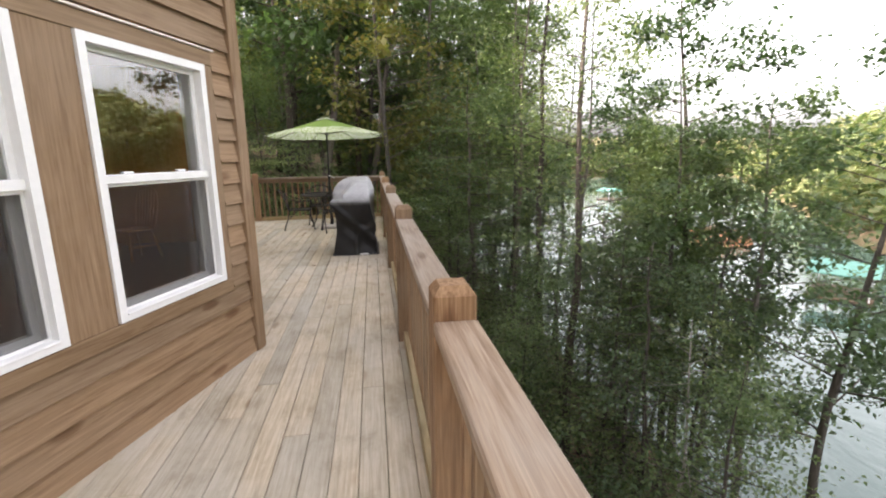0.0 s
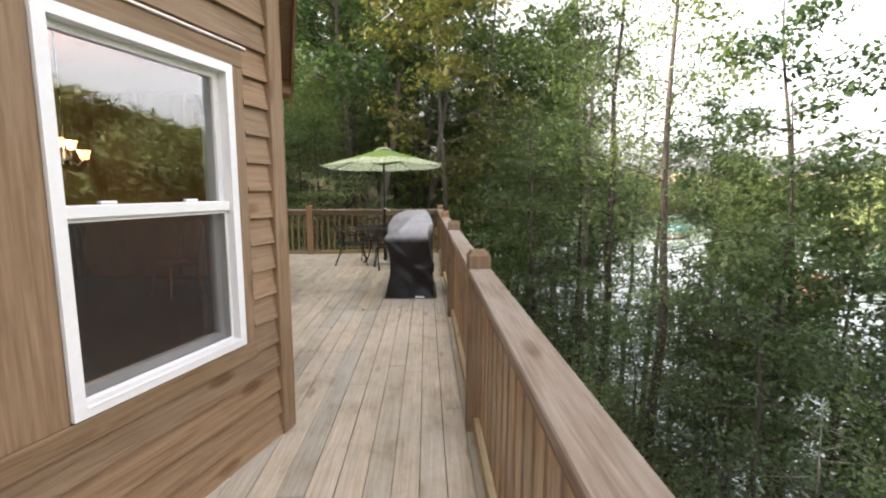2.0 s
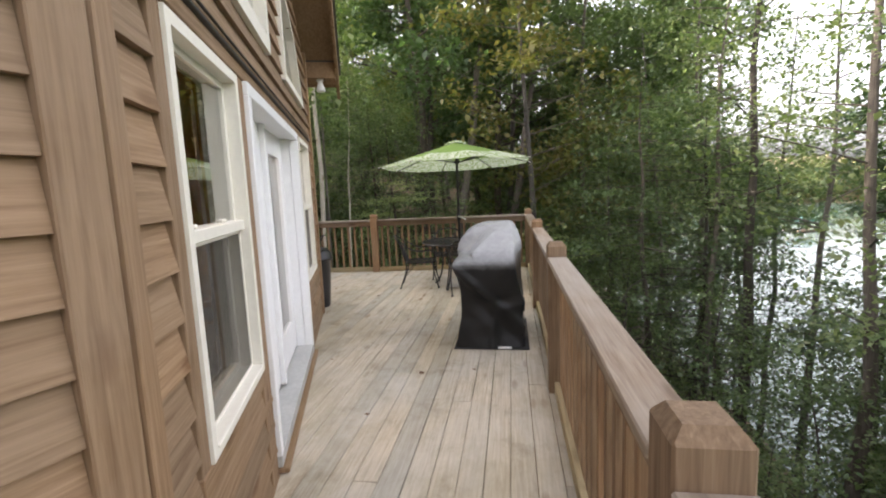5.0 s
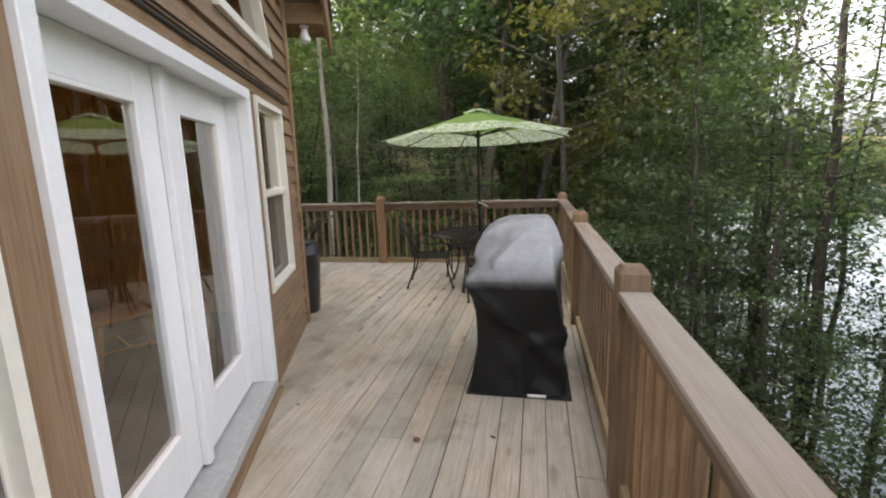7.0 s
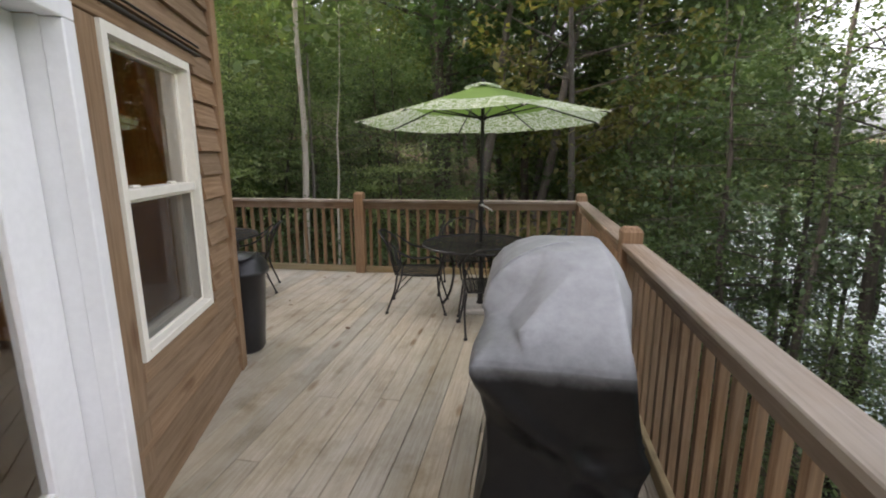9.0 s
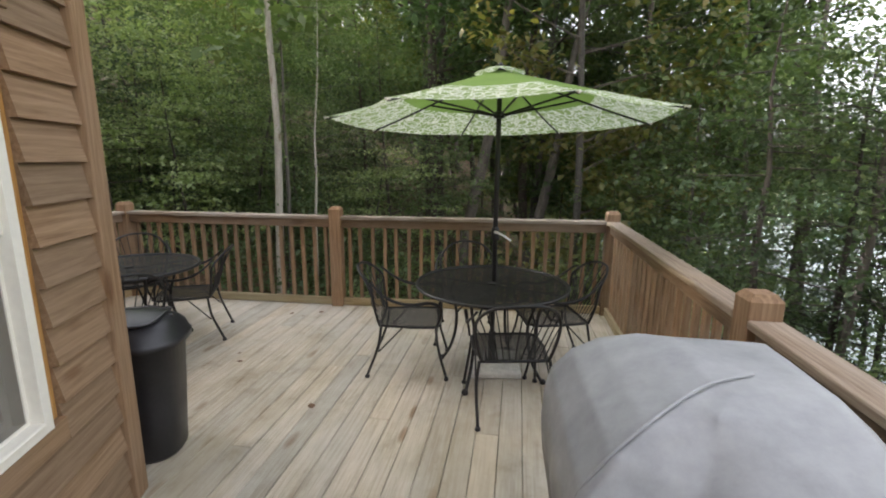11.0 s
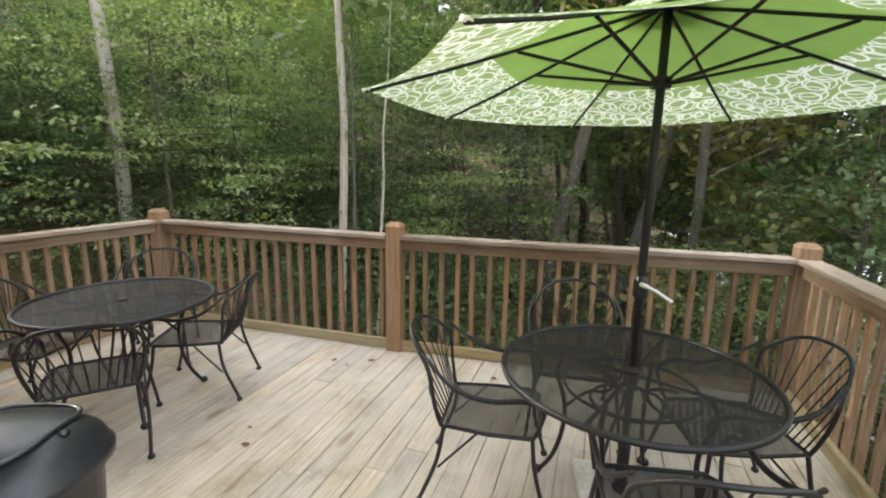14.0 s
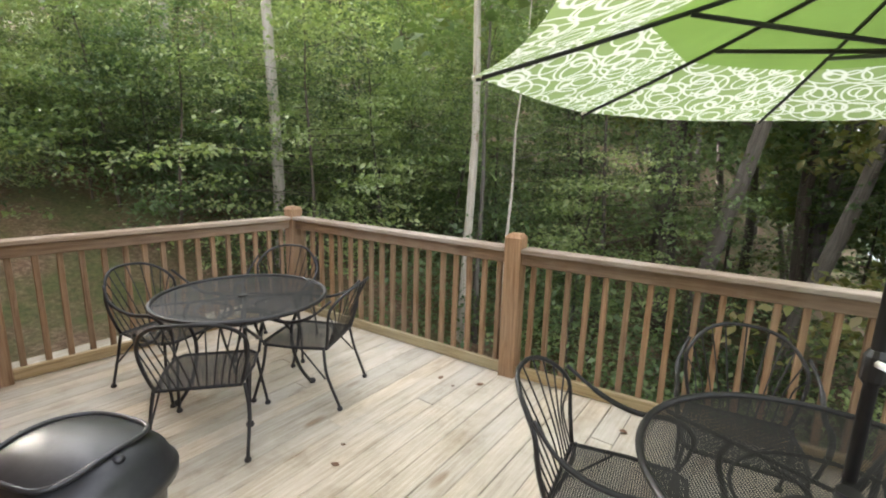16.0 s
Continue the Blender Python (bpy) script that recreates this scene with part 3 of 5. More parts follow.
tagged(part("wall_inner", block(-5.6, 0.6, 0.1, -5.5, 4.6, 3.0), PINE), "pine panelled wall inside the cabin", "wall", kind="structure")


def rake(m, sign, name):
    """The sloping roof edge over one front wall, with soffit and fascia."""
    r = thing(name, m, "brown wooden roof overhang above the gable wall", "roof", kind="structure")
    s_out = WALL_LEN + 0.42
    top = lambda s, up: roof_z(s) + up
    line = lambda a, b, up0, up1: [(sign * a, top(a, up0)), (sign * b, top(b, up0)), (sign * b, top(b, up1)), (sign * a, top(a, up1))]
    part("soffit", prism(line(-0.1, s_out, 0.0, 0.03), [], -0.2, 0.40), TRIM_LONG, r)
    part("fascia", prism(line(-0.1, s_out, -0.16, 0.2), [], 0.401, 0.44), TRIM_LONG, r)
    part("roof_sheet", prism(line(-0.1, s_out + 0.04, 0.201, 0.25), [], -0.2, 0.47), DARK, r, "dark metal roof edge")
    return r


rake(MA, 1, "roof_1")
rake(MB, -1, "roof_2")
bm = bmesh.new()
ridge = roof_z(0) + 0.25
vs = [bm.verts.new(p) for p in ((APEX[0], APEX[1], ridge), (-9.4, APEX[1], ridge), (-9.4, endB.y + 0.4, EAVE), (endB.x, endB.y + 0.4, EAVE), (-9.4, endA.y - 0.4, EAVE), (endA.x, endA.y - 0.4, EAVE))]
bm.faces.new((vs[0], vs[1], vs[2], vs[3]))
bm.faces.new((vs[1], vs[0], vs[5], vs[4]))
g = bmesh.ops.extrude_face_region(bm, geom=list(bm.faces))["geom"]
bmesh.ops.translate(bm, vec=(0, 0, 0.1), verts=[v for v in g if isinstance(v, bmesh.types.BMVert)])
tagged(part("roof_3", bm, DARK), "dark pitched cabin roof", "roof", kind="structure")
# boxed eave end at the far corner
ev = thing("eave_return", MB @ Matrix.Translation((-(WALL_LEN + 0.02), 0, 0)), "brown wooden boxed eave at the wall's end", "eave", kind="structure")
part("box", block(-0.4, -0.4, EAVE - 0.17, 0.0, 0.4, EAVE + 0.03, 0.006), TRIM_LONG, ev)
part("cap", block(-0.42, -0.4, EAVE + 0.031, 0.0, 0.42, EAVE + 0.07, 0.004), DARK, ev)

# ---- railing and deck measures ----
POST = 0.135
RAIL_TOP, POST_TOP = 1.05, 1.155
R_POSTS = [(0.075, y) for y in (-3.7, -1.3, 1.11, 3.435, 6.04, 8.545, 11.60)]
F_POSTS = [(0.075, 11.60), (-2.97, 11.36), (-5.60, 11.26)]
L_POSTS = [(-5.60, 11.26), (-5.78, 8.85), (-5.92, 6.5)]


def post_mesh():
    bm = block(-POST / 2, -POST / 2, -0.2, POST / 2, POST / 2, POST_TOP - 0.03)
    top = [f for f in bm.faces if f.normal.z > 0.9]
    g = bmesh.ops.extrude_face_region(bm, geom=top)["geom"]
    vs = [v for v in g if isinstance(v, bmesh.types.BMVert)]
    bmesh.ops.translate(bm, vec=(0, 0, 0.03), verts=vs)
    bmesh.ops.scale(bm, vec=(0.66, 0.66, 1), verts=vs)
    bmesh.ops.bevel(bm, geom=[e for e in bm.edges if abs(e.verts[0].co.z - e.verts[1].co.z) > 0.5], offset=0.006, segments=1, affect="EDGES")
    return to_mesh(bm)


POST_MESH = post_mesh()
BALUSTER = to_mesh(block(-0.019, -0.019, 0.0, 0.019, 0.019, 1.0, 0.003))


def rail_run(railing, a, b, first, last):
    """Posts, cap board, sub rail, foot board and balusters from a to b."""
    va, vb = Vector((*a, 0)), Vector((*b, 0))
    d = (vb - va).normalized()
    turn = math.atan2(d.y, d.x)
    length = (vb - va).length - POST
    for p, use in ((a, first), (b, last)):
        if use:
            ob = link_mesh("post", POST_MESH, RAIL_UP, railing)
            ob.matrix_world = pose(p[0], p[1], 0, 0, 0, math.degrees(turn))
    m = Matrix.Translation((va + vb) / 2) @ Matrix.Rotation(turn, 4, "Z")
    h = length / 2
    for nm, y0, z0, y1, z1 in (("cap_board", -0.07, RAIL_TOP - 0.036, 0.07, RAIL_TOP), ("sub_rail", -0.03, RAIL_TOP - 0.13, 0.008, RAIL_TOP - 0.037), ("foot_board", -0.03, 0.006, 0.008, 0.095)):
        ob = part(nm, block(-h + 0.001, y0, z0, h - 0.001, y1, z1, 0.005), {"cap_board": RAIL_CAP, "sub_rail": RAIL_X, "foot_board": FOOT}[nm], railing)
        ob.matrix_world = m
    n = max(2, int(round(length / 0.142)))
    for k in range(n):
        ob = link_mesh("baluster", BALUSTER, RAIL_UP, railing)
        x = -h + (k + 0.5) * length / n
        ob.matrix_world = m @ Matrix.Translation((x + RNG.normal(0, 0.003), 0.0275, 0.012)) @ Matrix.Rotation(radians(RNG.normal(0, 0.25)), 4, "Y") @ Matrix.Diagonal((1, 1, RAIL_TOP - 0.05, 1))


r_rail = thing("railing_east", Matrix(), "weathered brown wooden deck railing with square posts", "railing", kind="structure")
for i in range(len(R_POSTS) - 1):
    rail_run(r_rail, R_POSTS[i + 1], R_POSTS[i], i == len(R_POSTS) - 2, True)
f_rail = thing("railing_north", Matrix(), "brown wooden deck railing with square balusters and posts", "railing", kind="structure")
for i in range(2):
    rail_run(f_rail, F_POSTS[i + 1], F_POSTS[i], True, False)
l_rail = thing("railing_west", Matrix(), "light brown wooden deck railing in front of the hillside", "railing", kind="structure")
for i in range(2):
    rail_run(l_rail, L_POSTS[i + 1], L_POSTS[i], True, False)

tagged(part("rim_joist", block(0.06, -3.8, -0.3, 0.1, 11.6, -0.03), RAIL_Y), "brown wooden rim joist under the deck edge", "joist", kind="structure")
for k, (x, y) in enumerate(R_POSTS + [(-2.97, 11.2), (-5.5, 11.0)]):
    z = ground_height(x, y)
    tagged(part("deck_pillar", block(x - 0.09, y - 0.07, z - 0.3, x + 0.05, y + 0.07, -0.3), RAIL_UP), "brown square wooden pillar under the deck", "pillar", kind="structure")

# ---- grill under its cover ----
def covered_grill(x, y):
    g = thing("covered_grill", pose(x, y, 0), "barbecue grill under a black vinyl cover, on a dark mat", "grill")
    # corners of the draped cover from hem to crown: height, then shelf left, shelf fold, shelf right, rail side, two back corners, lid side
    rings = [(0.012, (-0.345, -0.27), (0.02, -0.285), (0.345, -0.26), (0.35, 0.25), (0.345, 0.72), (-0.355, 0.72), (-0.35, 0.22)),
             (0.12, (-0.32, -0.255), (0.0, -0.275), (0.325, -0.25), (0.33, 0.25), (0.33, 0.71), (-0.34, 0.71), (-0.335, 0.22)),
             (0.3, (-0.285, -0.25), (-0.01, -0.28), (0.305, -0.255), (0.31, 0.25), (0.315, 0.7), (-0.325, 0.7), (-0.31, 0.22)),
             (0.47, (-0.275, -0.27), (-0.03, -0.285), (0.325, -0.275), (0.32, 0.24), (0.315, 0.7), (-0.325, 0.7), (-0.31, 0.22)),
             (0.56, (-0.285, -0.285), (-0.05, -0.32), (0.30, -0.3), (0.31, 0.24), (0.315, 0.71), (-0.33, 0.71), (-0.315, 0.22)),
             (0.72, (-0.31, -0.315), (-0.07, -0.345), (0.265, -0.34), (0.31, 0.2), (0.31, 0.72), (-0.355, 0.72), (-0.335, 0.22)),
             (0.855, (-0.335, -0.352), (-0.09, -0.366), (0.242, -0.362), (0.31, 0.15), (0.306, 0.73), (-0.372, 0.73), (-0.35, 0.2)),
             (0.875, (-0.325, -0.335), (-0.12, -0.345), (0.24, -0.35), (0.312, 0.15), (0.306, 0.73), (-0.372, 0.73), (-0.352, 0.17)),
             (0.94, (-0.215, 0.0), (-0.175, -0.225), (0.236, -0.255), (0.325, 0.14), (0.306, 0.73), (-0.365, 0.73), (-0.35, 0.1)),
             (1.02, (-0.145, 0.075), (-0.09, -0.115), (0.231, -0.145), (0.325, 0.17), (0.3, 0.72), (-0.345, 0.725), (-0.325, 0.12)),
             (1.1, (-0.1, 0.12), (0.01, 0.0), (0.226, -0.02), (0.295, 0.22), (0.285, 0.7), (-0.285, 0.71), (-0.265, 0.15)),
             (1.15, (-0.075, 0.165), (0.06, 0.1), (0.22, 0.1), (0.265, 0.27), (0.262, 0.68), (-0.21, 0.69), (-0.195, 0.2)),
             (1.185, (-0.06, 0.2), (0.1, 0.22), (0.21, 0.22), (0.235, 0.34), (0.235, 0.64), (-0.11, 0.65), (-0.1, 0.27)),
             (1.2, (0.0, 0.29), (0.12, 0.29), (0.19, 0.3), (0.205, 0.38), (0.2, 0.6), (-0.03, 0.6), (-0.02, 0.34))]
    bm = bmesh.new()
    loops, per, steps = [], 14, 7
    for lo, hi in zip(rings, rings[1:] + rings[-1:]):
        for step in range(steps if lo is not hi else 1):
            f = step / steps
            z = lo[0] + (hi[0] - lo[0]) * f
            key = [Vector(a).lerp(Vector(b), f) for a, b in zip(lo[1:], hi[1:])]
            ring = []
            for k in range(7):
                for j in range(per):
                    p = key[k].lerp(key[(k + 1) % 7], j / per)
                    d = Vector((p.x, p.y - 0.2)).normalized()
                    low, high = max(0.0, 1 - z / 0.8), max(0.0, min(1.0, (z - 0.88) / 0.08))
                    tent = lambda e, w: max(0.0, 1 - abs(e) / w)
                    near = max(0.0, min(1.0, (0.05 - p.y) / 0.2))
                    fold = 0.012 * low * math.sin(16 * (p.x - p.y) + 3 * noise.noise(Vector((p.x * 3, p.y * 3, 0.5))))
                    fold += (1 - high) * near * (0.034 * tent(z - 0.8 + 0.95 * (p.x + 0.3), 0.085) - 0.03 * tent(z - 0.62 + 0.95 * (p.x + 0.3), 0.13) + 0.035 * low * tent(p.x - 0.02 - 0.06 * z, 0.05))
                    fold += (1 - high) * near * (0.022 * tent(z - 0.43 - 0.25 * (p.x - 0.2), 0.09) * max(0.0, min(1.0, p.x / 0.15)))
                    fold += (0.014 * (1 - high) + 0.004) * noise.noise(Vector((p.x * 5, p.y * 5, z * 4))) + 0.002 * noise.noise(Vector((p.x * 16, p.y * 16, z * 11)))
                    up = 0.004 * high * noise.noise(Vector((p.x * 7, p.y * 7, 2.0))) - 0.02 * high * tent(p.y - 0.16 - 0.3 * p.x, 0.06) * max(0.0, min(1.0, -p.x / 0.1))
                    ring.append(bm.verts.new((p.x + fold * d.x, p.y + fold * d.y, z + up)))
            loops.append(ring)
    sides = 7 * per
    for a, b in zip(loops, loops[1:]):
        for k in range(sides):
            bm.faces.new((a[k], a[(k + 1) % sides], b[(k + 1) % sides], b[k]))
    bm.faces.new(loops[-1])
    part("cover", bm, COVER, g, "black vinyl cover with sky light painted grey on top", smooth=True)
    # stitched seam from the lid side over the crown
    part("seam", tube(spline([(-0.352, 0.19, 0.9), (-0.31, 0.16, 1.045), (-0.2, 0.2, 1.152), (-0.05, 0.31, 1.2), (0.08, 0.38, 1.206)]), 0.004, sides=5), COVER, g)
    part("hem", tube([v for v in [(math.copysign(abs(math.cos(a)) ** 0.4, math.cos(a)) * 0.356, math.copysign(abs(math.sin(a)) ** 0.4, math.sin(a)) * 0.505 + 0.21, 0.016) for a in [2 * math.pi * k / 48 for k in range(48)]]], 0.006, closed=True), COVER, g)
    part("tag", block(0.07, -0.315, 0.007, 0.2, -0.3, 0.03, 0.005), WHITE, g, "white label on the hem")
    for yy in (-0.2, 0.6):
        part("strap", block(0.318, yy - 0.015, 0.36, 0.335, yy + 0.015, 0.5, 0.004), COVER, g)
    return g


covered_grill(-0.475, 7.22)
mat_ = part("grill_mat", block(-0.84, 6.905, 0.001, -0.10, 8.0, 0.007, 0.002), plain("black_mat_rubber", (0.02, 0.02, 0.02), 0.7))
tagged(mat_, "flat black rubber mat under the covered grill", "mat")


# ---- wrought-iron garden furniture ----
def mesh_sheet(outline_x, outline_y, z, step=0.0095, wire=0.005):
    """Crossed flat wires inside a rounded outline: half lengths as functions."""
    bm = bmesh.new()
    def strip(p, q, w, dz):
        d = (Vector(q) - Vector(p)).normalized()
        o = Vector((-d.y, d.x, 0)) * w / 2
        v = [bm.verts.new(Vector(a) + b + Vector((0, 0, dz))) for a, b in ((p, o), (p, -o), (q, -o), (q, o))]
        bm.faces.new(v)
    n = int(outline_x(0) / step)
    for k in range(-n, n + 1):
        y = k * step
        h = outline_x(y)
        if h > 0.01:
            strip((-h, y, z), (h, y, z), wire, 0.0)
    n = int(outline_y(0) / step)
    for k in range(-n, n + 1):
        x = k * step
        h = outline_y(x)
        if h > 0.01:
            strip((x, -h, z), (x, h, z), wire, 0.002)
    return bm


def garden_table(x, y, turn, label, R=0.585):
    H = 0.735
    t = thing("garden_table", pose(x, y, 0, 0, 0, turn), label, "table", "wrought-iron garden tables")
    circ = lambda v: math.sqrt(max(0.0, (R - 0.006) ** 2 - v * v))
    tagged(part("tabletop", mesh_sheet(circ, circ, H - 0.004), MESH_IRON, t, "fine black metal mesh"), kind="stuff")
    part("rim", tube([(R * math.cos(a), R * math.sin(a), H) for a in [2 * math.pi * k / 56 for k in range(56)]], 0.014, sides=8, closed=True), IRON, t, smooth=True)
    for k in range(4):
        a = math.pi / 4 * (2 * k + 1)
        c, s = math.cos(a), math.sin(a)
        part("cross_bar", tube([(0.03 * c, 0.03 * s, H - 0.016), ((R - 0.01) * c, (R - 0.01) * s, H - 0.016)], 0.009), IRON, t)
        leg = spline([(r * c, r * s, z) for r, z in ((0.33, H - 0.02), (0.36, 0.62), (0.31, 0.46), (0.315, 0.3), (0.36, 0.14), (0.425, 0.03), (0.445, 0.018))])
        lg = part("leg", tube(leg, 0.0125), IRON, t, smooth=True)
        part("foot", lathe([(0.008, 0.0), (0.022, 0.004), (0.026, 0.018), (0.02, 0.034), (0.008, 0.04)], 10, centre=(0.445 * c, 0.445 * s)), IRON, lg, smooth=True)
        part("scroll", tube(spline([(r * c, r * s, z) for r, z in ((0.31, 0.44), (0.2, 0.56), (0.1, 0.6), (0.08, 0.66), (0.13, 0.69), (0.2, 0.7))]), 0.008), IRON, t, smooth=True)
    for r, z in ((0.3, 0.66), (0.17, 0.58)):
        part("ring", tube([(r * math.cos(a), r * math.sin(a), z) for a in [2 * math.pi * k / 32 for k in range(32)]], 0.008, closed=True), IRON, t, smooth=True)
    part("collar", lathe([(0.026, H - 0.05), (0.034, H - 0.05), (0.034, H + 0.006), (0.026, H + 0.006)], 16), IRON, t)
    return t


garden_table(-1.12, 9.97, 25, "round black wrought-iron mesh table with an umbrella pole through it")
garden_table(-4.29, 9.89, 15, "round black wrought-iron mesh table by the corner railing", 0.55)


def garden_chair(label):
    """Faces +y. A hooped wire back runs down into the arms."""
    c = thing("garden_chair", Matrix(), label, "chair", "wrought-iron garden chairs")
    W, D, H = 0.245, 0.235, 0.42
    rnd = lambda v, h, k: h if abs(v) < k - 0.06 else h - (abs(v) - k + 0.06) * 0.5
    tagged(part("seat", mesh_sheet(lambda y: rnd(y, W - 0.006 - 0.03 * max(0, -y) / D, D), lambda x: rnd(x, D - 0.006, W), H), MESH_IRON, c, "black metal mesh seat"), kind="stuff")
    loop = [(W - 0.03, -D, H), (W, 0, H), (W - 0.005, D - 0.05, H), (W - 0.05, D, H), (-W + 0.05, D, H), (-W + 0.005, D - 0.05, H), (-W, 0, H), (-W + 0.03, -D, H)]
    part("seat_frame", tube(loop, 0.0105, closed=True), IRON, c)
    # hoop of the back: flares above the seat, leans away and wraps round
    def hoop_point(a):
        c0 = math.cos(a)
        up = max(0.0, math.sin(a)) ** 0.7
        x = math.copysign(abs(c0) ** 0.72, c0) * (0.232 + 0.06 * min(1.0, 1.7 * up))
        return (x, -D - 0.012 - 0.185 * up + 0.1 * (abs(x) / 0.29) ** 2 * min(1.0, 1.5 * up), 0.47 + 0.385 * up)

    hoop = [hoop_point(math.pi * k / 30) for k in range(31)]
    back = part("back_frame", tube([(0.215, -D, H)] + hoop + [(-0.215, -D, H)], 0.0105), IRON, c, smooth=True)
    for k in range(11):
        x = -0.185 + 0.037 * k
        top = hoop_point(math.pi * (0.865 - 0.73 * k / 10))
        part("back_wire", tube(spline([(x, -D + 0.005, H), (x * 0.62 + top[0] * 0.38, -D - 0.055, 0.58), top], 4), 0.0042, sides=5), IRON, back)
    for s in (-1, 1):
        arm = spline([(s * 0.262, -D - 0.06, 0.775), (s * 0.298, -0.2, 0.69), (s * 0.3, -0.1, 0.638), (s * 0.29, 0.02, 0.615), (s * 0.285, 0.16, 0.628), (s * 0.272, 0.24, 0.585), (s * 0.258, 0.232, 0.5), (s * 0.248, 0.2, H)])
        part("arm", tube(arm, [0.009 if k < 8 or k > 32 else 0.0125 for k in range(len(arm))]), IRON, c, smooth=True)
        for y0, y1, x1 in ((0.2, 0.285, 0.275), (-D + 0.015, -0.335, 0.245)):
            leg = part("leg", tube(spline([(s * (W - 0.015), y0, H), (s * (W + 0.005), y0 + (y1 - y0) * 0.25, 0.25), (s * x1, y1, 0.02)], 5), 0.0105), IRON, c, smooth=True)
            part("foot", lathe([(0.009, 0.0), (0.018, 0.002), (0.02, 0.014), (0.012, 0.028)], 10, centre=(s * x1, y1)), IRON, leg, smooth=True)
        part("brace", tube([(s * (W + 0.008), -0.24, 0.22), (s * (W - 0.01), -0.05, H)], 0.006), IRON, c)
    return c


CHAIR_LABEL = "black wrought-iron wire-back armchair"
# centre x, centre y, the way it faces in degrees from +y to the left
CHAIRS = [(-1.76, 9.97, -82, CHAIR_LABEL + ", drawn up to the umbrella table"), (-0.97, 9.50, 12, CHAIR_LABEL + ", drawn up to the umbrella table"), (-0.64, 10.22, 106, CHAIR_LABEL + ", near the corner railing post"), (-1.40, 10.70, 186, CHAIR_LABEL + ", between the table and the railing"),
          (-4.02, 9.50, 50, CHAIR_LABEL + ", at the table beside the bin"), (-4.02, 10.22, 116, CHAIR_LABEL + ", turned towards the corner table"), (-4.86, 9.66, -74, CHAIR_LABEL + ", with its back to the west railing"), (-4.80, 10.50, 218, CHAIR_LABEL + ", tucked in by the corner post")]
first = garden_chair(CHAIRS[0][3])
first.matrix_basis = pose(CHAIRS[0][0], CHAIRS[0][1], 0, 0, 0, CHAIRS[0][2])
for cx, cy, turn, text in CHAIRS[1:]:
    tagged(copy_thing(first, pose(cx, cy, 0, 0, 0, turn)), text)


